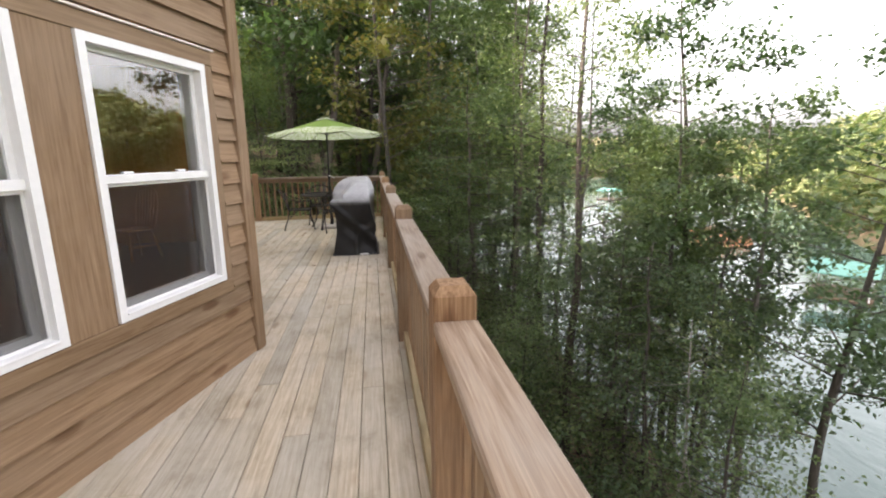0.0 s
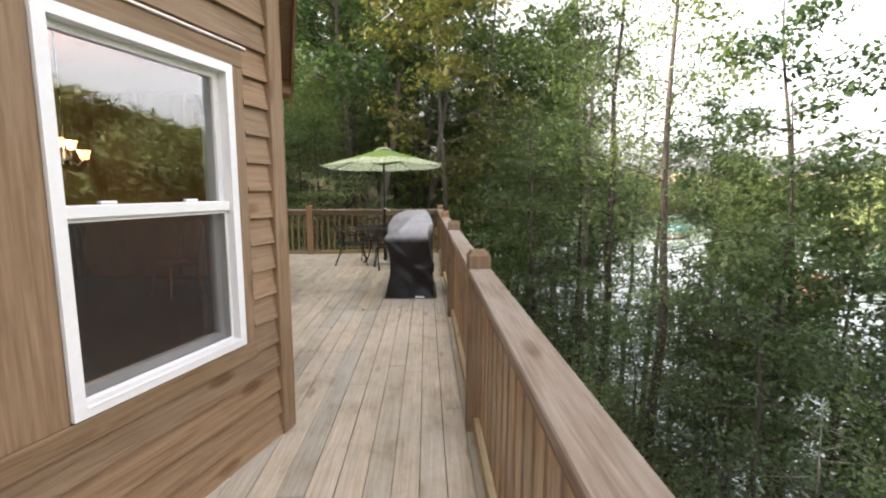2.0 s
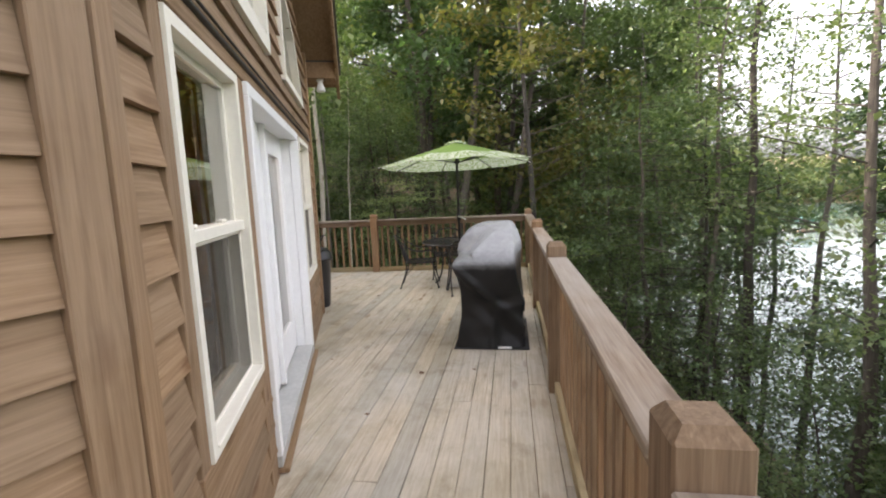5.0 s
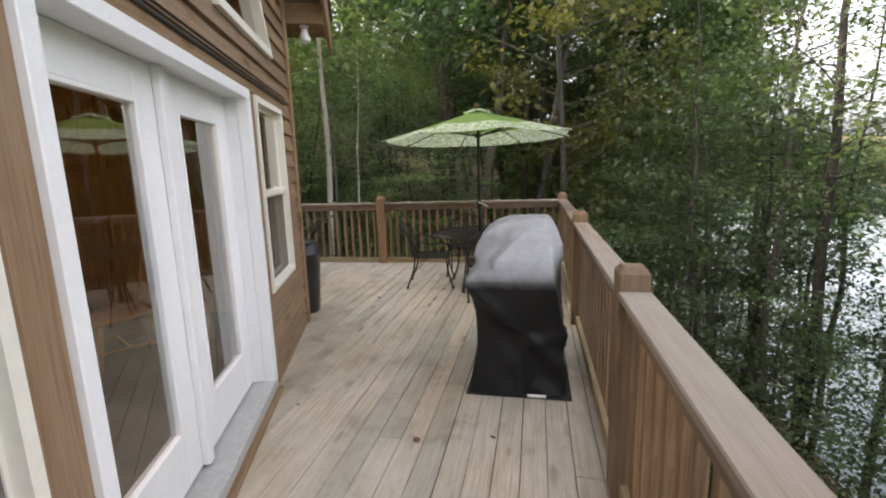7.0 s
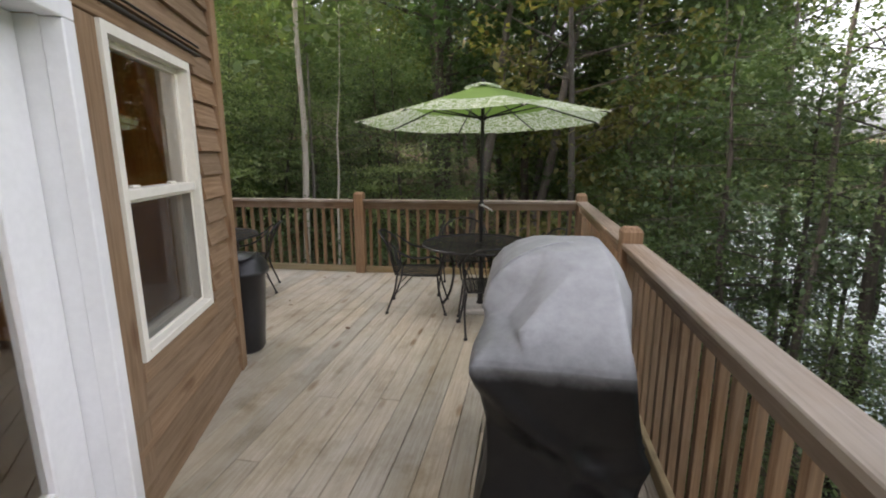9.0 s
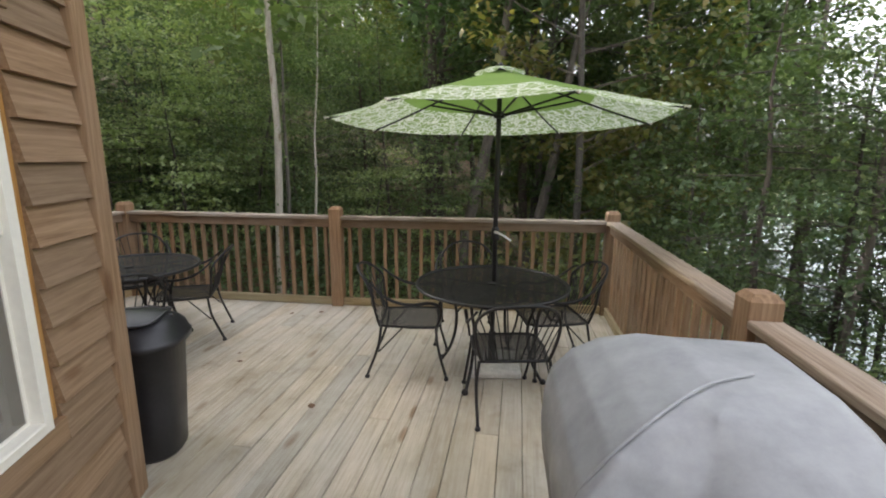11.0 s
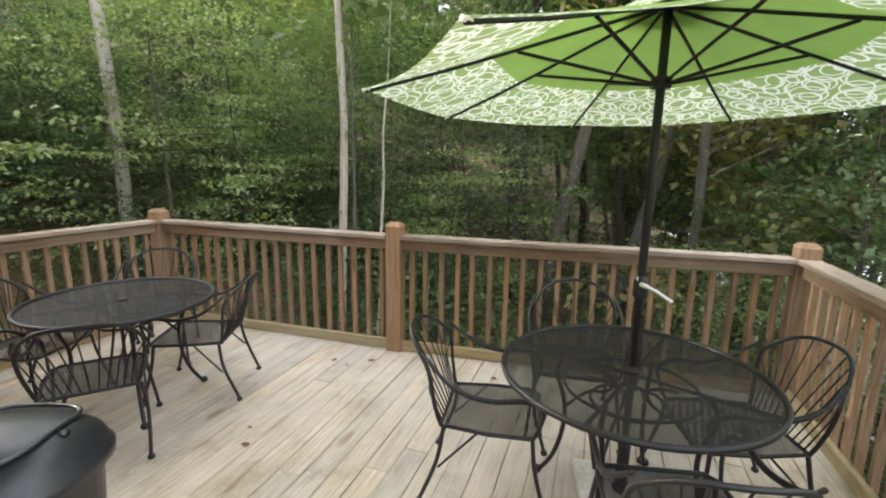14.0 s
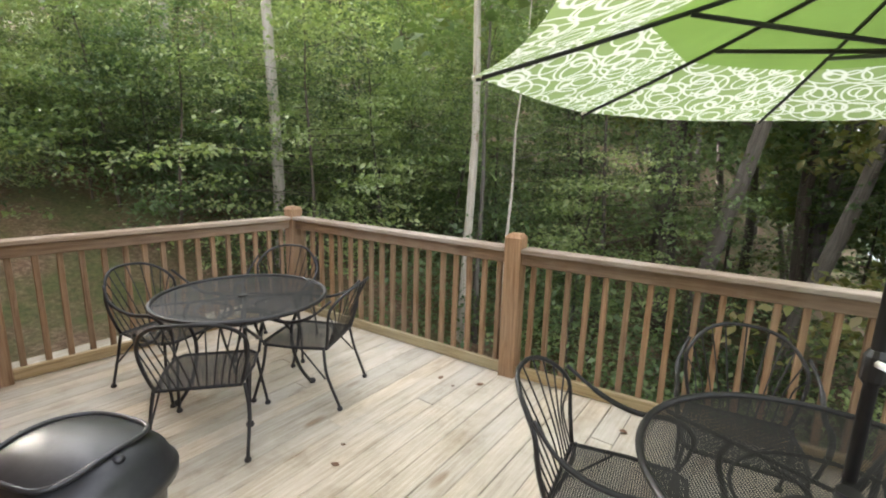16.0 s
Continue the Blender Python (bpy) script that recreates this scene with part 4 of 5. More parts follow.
# ---- umbrella ----
def umbrella(x, y):
    u = thing("garden_umbrella", pose(x, y, 0), "open green garden umbrella with a white looped print border", "umbrella")
    part("base", block(-0.215, -0.235, 0.0, 0.215, 0.215, 0.055, 0.012, m=Matrix.Rotation(radians(9), 4, "Z")), CONCRETE, u, "pale square concrete base")
    part("base_socket", lathe([(0.04, 0.055), (0.04, 0.07), (0.03, 0.08), (0.03, 0.3), (0.024, 0.31)], 16), IRON, u)
    part("pole", lathe([(0.019, 0.06), (0.019, 2.345), (0.012, 2.355)], 16), IRON, u, smooth=True)
    cb = part("crank_box", lathe([(0.022, 1.06), (0.032, 1.075), (0.032, 1.15), (0.022, 1.17)], 12), IRON, u)
    part("crank_handle", tube(spline([(0.0, -0.03, 1.135), (0.02, -0.06, 1.135), (0.07, -0.075, 1.115), (0.125, -0.08, 1.08)]), [0.012] * 7 + [0.008] * 12), WHITE, cb, "white crank handle", smooth=True)
    R, rim, top, tilt = 1.27, 1.98, 2.372, radians(1.0)
    q = Matrix.Translation((0, 0, rim)) @ Matrix.Rotation(-tilt, 4, "Y") @ Matrix.Rotation(radians(-1.6), 4, "X") @ Matrix.Translation((0, 0, -rim))
    ribs = [radians(20 + 45 * k) for k in range(8)]
    profile = lambda r: rim + (top - 0.03 - rim) * (1 - r / R) ** 1.08
    def cloth(r0, r1, n):
        bm = bmesh.new()
        rows = []
        for i in range(n + 1):
            r = r0 + (r1 - r0) * i / n
            row = []
            for k in range(8):
                for j in range(6):
                    f = j / 6
                    a = Vector((math.cos(ribs[k]), math.sin(ribs[k]), 0)) * r
                    b = Vector((math.cos(ribs[(k + 1) % 8]), math.sin(ribs[(k + 1) % 8]), 0)) * r
                    p = a.lerp(b, f) * (1 - 0.03 * math.sin(math.pi * f) * (r / R))
                    p.z = profile(r) - 0.035 * math.sin(math.pi * f) * (r / R) * 0.6
                    row.append(bm.verts.new(q @ p))
            rows.append(row)
        for a, b in zip(rows, rows[1:]):
            for k in range(48):
                bm.faces.new((a[k], a[(k + 1) % 48], b[(k + 1) % 48], b[k]))
        return bm
    part("canopy", cloth(0.05, 0.74, 6), CLOTH, u, "plain green centre of the canopy", smooth=True)
    part("border", cloth(0.74, R, 6), PRINT, u, "green border printed with white loops", smooth=True)
    bm = bmesh.new()
    rows = [[bm.verts.new(q @ Vector((r * math.cos(a), r * math.sin(a), z))) for a in [ribs[0] + 2 * math.pi * k / 16 for k in range(16)]] for r, z in ((0.19, 2.313), (0.1, 2.345), (0.03, 2.362))]
    for a, b in zip(rows, rows[1:]):
        for k in range(16):
            bm.faces.new((a[k], a[(k + 1) % 16], b[(k + 1) % 16], b[k]))
    bm.faces.new(rows[-1])
    part("vent", bm, PRINT, u, smooth=True)
    part("finial", lathe([(0.015, 2.36), (0.022, 2.37), (0.012, 2.388)], 12), IRON, u)
    part("hub", lathe([(0.024, 1.99), (0.042, 1.995), (0.042, 2.035), (0.024, 2.045)], 16), IRON, u)
    part("top_hub", lathe([(0.022, 2.3), (0.04, 2.305), (0.04, 2.335), (0.02, 2.34)], 16), IRON, u)
    for a in ribs:
        c, s = math.cos(a), math.sin(a)
        pts = [q @ Vector((r * c, r * s, profile(max(r, 0.05)) - 0.014)) for r in (0.03, 0.3, 0.6, 0.9, R - 0.01)]
        rb = part("rib", tube(pts, 0.0075), IRON, u)
        part("strut", tube([q @ Vector((0.04 * c, 0.04 * s, 2.015)), q @ Vector((0.62 * c, 0.62 * s, profile(0.62) - 0.02))], 0.0075), IRON, rb)
        part("tip", tube([q @ Vector((r * c, r * s, profile(R) - 0.006)) for r in (R - 0.03, R + 0.004)], 0.008), CREAM, rb)
    return u


umbrella(-1.11, 10.06)


# ---- bin ----
def swing_bin(x, y, turn):
    b = thing("swing_bin", pose(x, y, 0, 0, 0, turn) @ Matrix.Diagonal((1.1, 1.1, 1.0, 1)), "black plastic swing-top rubbish bin beside the cabin corner", "bin")
    def oval(rings, bm=None, sides=40, cap=True):
        bm = bm or bmesh.new()
        loops = []
        for z, w, d in rings:
            loops.append([bm.verts.new((math.copysign(abs(math.cos(a)) ** 0.75, math.cos(a)) * w, math.copysign(abs(math.sin(a)) ** 0.75, math.sin(a)) * d, z)) for a in [2 * math.pi * k / sides for k in range(sides)]])
        for p, q in zip(loops, loops[1:]):
            for k in range(sides):
                bm.faces.new((p[k], p[(k + 1) % sides], q[(k + 1) % sides], q[k]))
        bm.faces.new(loops[0][::-1])
        if cap:
            bm.faces.new(loops[-1])
        return bm
    part("body", oval([(0.0, 0.165, 0.14), (0.02, 0.178, 0.152), (0.3, 0.195, 0.165), (0.66, 0.215, 0.185), (0.665, 0.225, 0.195), (0.7, 0.226, 0.196)]), BIN, b, smooth=True)
    lid = part("lid", oval([(0.672, 0.234, 0.204), (0.676, 0.244, 0.214), (0.705, 0.246, 0.216), (0.715, 0.24, 0.21), (0.72, 0.236, 0.206), (0.76, 0.224, 0.19), (0.795, 0.2, 0.15), (0.822, 0.165, 0.1), (0.834, 0.11, 0.05), (0.838, 0.04, 0.016)]), BIN, b, smooth=True)
    # swing flap: a proud curved panel across the dome, edged by a raised bead
    def dome(u, v):
        return 0.849 - 0.06 * (abs(v) / 0.2) ** 1.9 - 0.03 * (abs(u) / 0.2) ** 2.2

    edge = [(0.155 * math.copysign(abs(math.cos(a)) ** 0.5, math.cos(a)), 0.155 * math.copysign(abs(math.sin(a)) ** 0.75, math.sin(a))) for a in [2 * math.pi * k / 40 for k in range(40)]]
    part("flap_rim", tube([(u, v, dome(u, v) + 0.004) for u, v in edge], 0.008, closed=True), BIN, lid, smooth=True)
    bm = bmesh.new()
    rows = [[bm.verts.new((u * r, v * r, dome(u * r, v * r) + 0.003 - 0.006 * r ** 6)) for u, v in edge] for r in (0.02, 0.25, 0.5, 0.75, 0.9, 0.98)]
    for a, c in zip(rows, rows[1:]):
        for k in range(40):
            bm.faces.new((a[k], a[(k + 1) % 40], c[(k + 1) % 40], c[k]))
    part("flap", bm, BIN, lid, smooth=True)
    for u in (-0.17, 0.17):
        part("pivot", tube([(u - 0.015, 0, 0.818), (u + 0.015, 0, 0.818)], 0.012), BIN, lid, smooth=True)
    return b


swing_bin(-3.03, 8.6, 20)

# ---- flood lamp at the eave ----
fl_ = thing("flood_lamp", MB @ Matrix.Translation((-(WALL_LEN + 0.12), 0.2, EAVE - 0.17)), "small white flood lamp fixed under the eave", "lamp")
part("mount", lathe([(0.045, -0.02), (0.045, 0.0)], 16), WHITE, fl_)
part("bulb", lathe([(0.02, -0.16), (0.055, -0.15), (0.06, -0.12), (0.035, -0.06), (0.03, -0.02)], 16), WHITE, fl_, smooth=True)


# ---- inside the cabin ----
def windsor_chair(x, y, turn):
    c = thing("windsor_chair", pose(x, y, 0.1, 0, 0, turn), "golden oak spindle-back dining chair inside the cabin", "chair")
    part("seat", block(-0.22, -0.21, 0.42, 0.22, 0.22, 0.455, 0.012), OAK, c)
    hoop = spline([(0.2, -0.19, 0.455), (0.23, -0.25, 0.75), (0.19, -0.29, 0.95), (0.0, -0.31, 1.03), (-0.19, -0.29, 0.95), (-0.23, -0.25, 0.75), (-0.2, -0.19, 0.455)])
    part("back_hoop", tube(hoop, 0.014), OAK, c, smooth=True)
    for k in range(6):
        xx = -0.14 + 0.056 * k
        part("spindle", tube([(xx * 0.9, -0.19, 0.455), (xx * 1.05, -0.25, 0.75), (xx * 1.1, -0.295, 1.0 - 1.9 * xx * xx)], [0.008, 0.016, 0.007]), OAK, c, smooth=True)
    for sx in (-1, 1):
        for y0, y1 in ((0.16, 0.22), (-0.15, -0.24)):
            part("leg", tube([(sx * 0.16, y0, 0.42), (sx * 0.19, (y0 + y1) / 2, 0.22), (sx * 0.22, y1, 0.0)], [0.014, 0.02, 0.012]), OAK, c, smooth=True)
        part("stretcher", tube([(sx * 0.195, 0.19, 0.2), (sx * 0.195, -0.2, 0.2)], 0.011), OAK, c)
    part("stretcher", tube([(0.195, 0, 0.2), (-0.195, 0, 0.2)], 0.011), OAK, c)
    return c


windsor_chair(-3.62, 6.8, 150)


def chandelier(x, y, z):
    c = thing("chandelier", pose(x, y, z), "dark metal chandelier with glowing amber glass shades", "chandelier")
    part("stem", lathe([(0.012, 0.0), (0.04, 0.03), (0.015, 0.1), (0.008, 0.2), (0.008, 3.0 - z)], 10), IRON, c)
    for k in range(4):
        a = 2 * math.pi * k / 4 + 0.3
        ca, sa = math.cos(a), math.sin(a)
        arm = part("arm", tube(spline([(0.02 * ca, 0.02 * sa, 0.06), (0.09 * ca, 0.09 * sa, -0.02), (0.15 * ca, 0.15 * sa, 0.03 + (0.1 if k % 2 else 0.0))]), 0.008), IRON, c)
        part("shade", lathe([(r, h + (0.1 if k % 2 else 0.0)) for r, h in ((0.02, 0.035), (0.034, 0.045), (0.04, 0.08), (0.056, 0.12))], 14, centre=(0.15 * ca, 0.15 * sa)), LAMP, arm, "glowing amber glass", smooth=True)
    return c


chandelier(-3.65, 5.15, 1.76)
bulb_data = bpy.data.lights.new("chandelier_light", "POINT")
bulb_data.energy, bulb_data.shadow_soft_size, bulb_data.color = 4.0, 0.012, (1.0, 0.72, 0.44)
new("chandelier_light", bulb_data).location = (-3.67, 5.12, 1.93)


# ---- fallen leaves on the deck ----
def fallen_leaf(x, y, turn, size, n_seed):
    r = np.random.default_rng(n_seed)
    bm = bmesh.new()
    half = [(0.0, 0.0), (0.25, 0.3), (0.5, 0.36), (0.75, 0.22), (1.0, 0.0)]
    up = lambda u, v: size * (0.12 * abs(v) + 0.1 * u * u + r.uniform(0, 0.03))
    left = [bm.verts.new((size * (u - 0.5), size * v, up(u, v) + 0.002)) for u, v in half]
    right = [left[0]] + [bm.verts.new((size * (u - 0.5), -size * v, up(u, v) + 0.002)) for u, v in half[1:-1]] + [left[-1]]
    spine = [left[0]] + [bm.verts.new((size * (u - 0.5), 0, 0.002 + size * 0.06 * u)) for u, v in half[1:-1]] + [left[-1]]
    for a in (left, right):
        for k in range(4):
            loop = [v for i, v in enumerate((spine[k], spine[k + 1], a[k + 1], a[k])) if v not in (spine[k], spine[k + 1], a[k + 1], a[k])[:i]]
            if len(loop) > 2:
                bm.faces.new(loop)
    ob = part("fallen_leaf", bm, LITTER)
    ob.matrix_world = pose(x, y, 0.001, 0, 0, turn)
    return tagged(ob, "dry curled brown leaf lying on the deck boards", "leaf", "fallen leaves")


LITTER = plain("dry_leaf", (0.13, 0.07, 0.035), 0.8, vary=0.3)
lr = np.random.default_rng(17)
for k, (x, y) in enumerate(((-1.98, 6.58), (-1.3, 5.55), (-2.9, 8.35), (-2.78, 7.9), (-3.2, 10.9), (-3.35, 10.95), (-3.05, 11.05), (-3.9, 9.0), (-3.2, 9.75), (-3.3, 9.9), (-4.6, 8.9), (-4.9, 8.6), (-2.0, 11.1), (-0.6, 6.4), (-1.05, 6.3), (-2.3, 9.2), (-3.55, 8.6), (-0.25, 9.1))):
    fallen_leaf(x, y, lr.uniform(0, 360), lr.uniform(0.035, 0.07), k)

# ---- trees ----
def leaves(points, size, droop=0.25, seed=0):
    """One folded leaf at each point, as separate four-cornered faces."""
    r = np.random.default_rng(seed)
    n = len(points)
    a = r.normal(size=(n, 3))
    a[:, 2] = a[:, 2] * 0.45 - droop
    a /= np.linalg.norm(a, axis=1)[:, None]
    up = r.normal(size=(n, 3)) * 0.4 + np.array([0, 0, 1.0])
    b = np.cross(a, up)
    b /= np.linalg.norm(b, axis=1)[:, None]
    nrm = np.cross(b, a)
    L = (size * r.uniform(0.6, 1.3, n))[:, None]
    w = L * r.uniform(0.26, 0.38, n)[:, None]
    v = np.empty((n, 4, 3))
    v[:, 0] = points
    v[:, 1] = points + a * L * 0.5 + b * w + nrm * L * 0.08
    v[:, 2] = points + a * L - np.array([0, 0, 1]) * L * 0.12
    v[:, 3] = points + a * L * 0.5 - b * w + nrm * L * 0.08
    return v


def tree_kind(name, seed, height, bare, spread, limbs, clumps, per, size, trunk_r, leaf, bark, lean=0.06, flat=0.55, upward=0.5, shape=0.0, limb=0.26):
    """A trunk, limbs with twigs, and a crown of leaves round the twig ends. Returns the three meshes."""
    r = np.random.default_rng(seed)
    line = []
    off = np.zeros(2)
    dirn = r.normal(size=2) * lean
    for k in range(9):
        t = k / 8
        line.append((off[0], off[1], height * 0.94 * t - 0.4 * (k == 0)))
        off = off + dirn * height / 8 + r.normal(size=2) * 0.06 * trunk_r * 10
    trunk = to_mesh(tube(spline(line, 2), [trunk_r * (1 - 0.9 * (k / 16)) * (1.25 if k == 0 else 1) for k in range(17)], sides=9), True)
    bm, ends = bmesh.new(), []
    pts = np.array(line)
    for k in range(limbs):
        f = bare + (0.97 - bare) * (k + r.uniform(0, 0.8)) / limbs
        base = np.array([np.interp(f * 8, range(9), pts[:, i]) for i in range(3)])
        g = (f - bare) / (1 - bare)
        reach = spread * (1 - 0.75 * g ** 1.5) * (0.55 + 0.45 * min(1, g * 4 + shape)) * r.uniform(0.7, 1.2)
        a = r.uniform(0, 2 * math.pi)
        d = np.array([math.cos(a), math.sin(a), 0])
        side = np.array([-d[1], d[0], 0]) * r.normal() * 0.25
        p1 = base + (d * 0.4 + side * 0.3) * reach + [0, 0, upward * reach * 0.25]
        p2 = base + (d * 0.75 + side * 0.8) * reach + [0, 0, upward * reach * 0.45]
        p3 = base + (d + side * 1.2) * reach + [0, 0, upward * reach * 0.5]
        r0 = trunk_r * limb * (1 - 0.6 * g)
        tube([base, p1, p2, p3], [r0, r0 * 0.65, r0 * 0.4, r0 * 0.15], bm, 5)
        ends += [p1 * 0.5 + p2 * 0.5, p2, p3]
        for q in (p1, p2, p2):
            e = q + r.normal(size=3) * reach * 0.28 * [1, 1, 0.5]
            tube([q, (q + e) / 2 + [0, 0, 0.05], e], [r0 * 0.3, r0 * 0.2, r0 * 0.08], bm, 4)
            ends.append(e)
    limb_mesh = to_mesh(bm, True)
    crown = None
    if clumps:
        ends = np.array(ends)
        pick = ends[r.integers(0, len(ends), clumps)] + r.normal(size=(clumps, 3)) * [0.3, 0.3, 0.22]
        cs = r.uniform(0.2, 0.48, clumps)
        pp = np.repeat(pick, per, axis=0) + r.normal(size=(clumps * per, 3)) * np.repeat(cs, per)[:, None] * [1, 1, flat]
        crown = quads_mesh(name + "_crown", leaves(pp, size, seed=seed), leaf)
    return trunk, limb_mesh, crown, bark


def plant_tree(kind, x, y, turn, scale, name, label, category="tree", group="", lean=(0, 0), sink=0.0, bark=None):
    trunk, limb_mesh, crown, own = kind
    t = thing(name, pose(x, y, ground_height(x, y) - sink, lean[0], lean[1], turn) @ Matrix.Scale(scale, 4), label, category, group)
    for nm, me in (("trunk", trunk), ("branchwork", limb_mesh), ("crown", crown)):
        if me:
            ob = link_mesh(nm, me, own, t)
            if bark and nm == "trunk":
                ob.material_slots[0].link = "OBJECT"
                ob.material_slots[0].material = bark
    return t


TALL = [tree_kind("tall", 11, 17, 0.22, 3.8, 28, 165, 41, 0.205, 0.15, LEAF_GREEN, BARK), tree_kind("tall_b", 12, 19, 0.3, 4.0, 28, 165, 41, 0.205, 0.17, LEAF_DARK, DARK_BARK),
        tree_kind("tall_c", 13, 16, 0.25, 3.6, 26, 150, 41, 0.195, 0.13, LEAF_WARM, BARK)]
MIDDLE = [tree_kind("middle", 21, 7.5, 0.12, 2.7, 24, 100, 56, 0.1, 0.06, LEAF_GREEN, DARK_BARK, flat=0.2, upward=0.3), tree_kind("middle_b", 22, 6.5, 0.1, 2.6, 22, 92, 56, 0.098, 0.05, LEAF_DARK, DARK_BARK, flat=0.18, upward=0.25),
          tree_kind("middle_c", 23, 8.5, 0.15, 2.6, 22, 92, 56, 0.1, 0.06, LEAF_WARM, BARK, flat=0.2, upward=0.35)]
SLIM = [tree_kind("slim", 31, 16, 0.52, 2.3, 20, 55, 50, 0.105, 0.12, LEAF_GREEN, BARK, lean=0.008), tree_kind("slim_b", 32, 14, 0.5, 2.4, 20, 44, 46, 0.1, 0.1, LEAF_GREEN, DARK_BARK, lean=0.008)]
HEMLOCK = [tree_kind("hemlock", 41, 10, 0.15, 2.6, 44, 130, 46, 0.1, 0.11, NEEDLE, DARK_BARK, lean=0.02, flat=0.18, upward=-0.05, shape=1.0), tree_kind("hemlock_b", 42, 8, 0.2, 2.3, 36, 110, 44, 0.1, 0.09, LEAF_GREEN, DARK_BARK, lean=0.04, flat=0.22, upward=0.1, shape=1.0)]
SHRUB = [tree_kind("shrub", 51, 2.4, 0.03, 1.3, 16, 46, 46, 0.085, 0.025, LEAF_GREEN, DARK_BARK, flat=0.45), tree_kind("shrub_b", 52, 2.0, 0.03, 1.3, 16, 44, 46, 0.085, 0.025, LEAF_DARK, DARK_BARK, flat=0.4)]
PALE = tree_kind("pale", 35, 16, 0.5, 2.2, 18, 50, 48, 0.11, 0.085, LEAF_GREEN, BARK, lean=0.006)
GREY = tree_kind("grey", 36, 18, 0.5, 3.0, 16, 80, 48, 0.13, 0.2, LEAF_GREEN, BARK, lean=0.006, limb=0.16)
LAKE_TRUNK = tree_kind("lake_trunk", 37, 19, 0.42, 2.5, 22, 125, 46, 0.11, 0.15, LEAF_GREEN, DARK_BARK, lean=0.008, limb=0.16)
DEAD = [tree_kind("dead", 61, 8.5, 0.2, 2.6, 26, 0, 0, 0.1, 0.075, LEAF_GREEN, DEADWOOD, lean=0.03, upward=0.1, shape=1.0)]

L_TALL, L_MID = "tall broadleaf tree on the wooded slope", "small green understorey tree with layered leaves"
BIGLEAF = tree_kind("bigleaf", 71, 8.0, 0.68, 1.5, 12, 34, 26, 0.22, 0.05, LEAF_GREEN, BARK, flat=0.6, upward=0.0)
plant_tree(BIGLEAF, -5.28, 14.6, 30, 1.0, "tree", "broad-leaved sapling hanging over the deck corner")
plant_tree(TALL[1], 7.6, 9.6, 15, 0.72, "tree", "broad green tree at the lake shore")
for tx, ty in ((4.3, 24.5), (6.4, 30.0), (2.4, 21.5), (-0.6, 23.0)):
    plant_tree(TALL[0], tx, ty, tx * 90, 1.1, "tree", L_TALL, group="tall slope trees")
# trunks that stand out by the walk: kind, x, y, turn, scale, lean
for kind, x, y, turn, sc, ln, bark, label in (
        (PALE, -5.45, 14.4, 0, 0.95, (0, 0.5), PALE_BARK, "slender pale-barked tree behind the deck railing"), (PALE, -4.62, 14.05, 0, 0.42, (0, 3), PALE_BARK, "thin pale sapling leaning behind the railing"),
        (SLIM[0], -9.3, 13.6, 200, 1.05, (0, 0), PALE_BARK, "straight pale-barked tree on the hillside"), (SLIM[0], -15.5, 14.5, 80, 1.1, (0, -2), PALE_BARK, "pale-barked tree on the upper hillside"),
        (GREY, -2.7, 20.0, 0, 1.0, (0, 9), BARK, "leaning grey-barked tree behind the deck"), (GREY, -0.95, 20.6, 0, 0.95, (0, 10), BARK, "leaning grey tree close behind the railing"),
        (LAKE_TRUNK, 5.4, 14.3, 0, 1.0, (0, 1), DARK_BARK, "tall leaning grey trunk beside the deck"), (LAKE_TRUNK, 4.1, 8.7, 60, 0.8, (0, 4), DARK_BARK, "dark slender tree leaning out over the lake"),
        (SLIM[0], 5.9, 18.0, 100, 1.1, (0, 2), BARK, "tall grey-barked tree on the lake slope"), (TALL[2], 0.7, 19.3, 300, 1.0, (0, 4), BARK, "yellowing tall tree behind the umbrella")):
    plant_tree(kind, x, y, turn, sc, "tree", label, lean=ln, bark=bark)
plant_tree(DEAD[0], 5.75, 9.0, 40, 0.8, "dead_tree", "bare dead tree with pale twisted branches", lean=(0, 4))
plant_tree(DEAD[0], 7.2, 12.5, 140, 0.8, "dead_tree", "bare dead tree at the lake shore", lean=(0, -6))

LAYERED = [tree_kind("layered", 81, 6.0, 0.12, 2.3, 26, 120, 46, 0.088, 0.04, LEAF_LIGHT, DARK_BARK, flat=0.1, upward=0.12, shape=1.0), tree_kind("layered_b", 82, 4.6, 0.15, 2.1, 20, 95, 46, 0.085, 0.035, LEAF_LIGHT, DARK_BARK, flat=0.1, upward=0.1, shape=1.0)]
for k, (tx, ty) in enumerate(((-7.2, 14.4), (-8.5, 15.4), (-10.8, 13.9), (-12.3, 15.6), (-6.4, 17.2), (-4.1, 15.8), (-9.7, 17.8), (-13.6, 12.9), (-11.5, 18.6), (-15.2, 16.6), (-7.9, 13.4), (0.4, 16.6), (-16.4, 13.4))):
    plant_tree(LAYERED[k % 2], tx, ty, tx * 77, 0.8 + 0.1 * (k % 4), "understorey_tree", "light-green understorey tree with flat leaf layers", group="layered understorey trees")
for k, (tx, ty, sc) in enumerate(((7.7, 7.6, 0.6), (6.7, 8.7, 0.56), (7.3, 11.6, 0.58), (8.1, 13.6, 0.62), (6.6, 16.6, 0.6), (8.0, 6.3, 0.58))):
    plant_tree(TALL[k % 2], tx, ty, k * 110, sc, "tree", "leafy tree rising from the lake shore", group="shore trees")
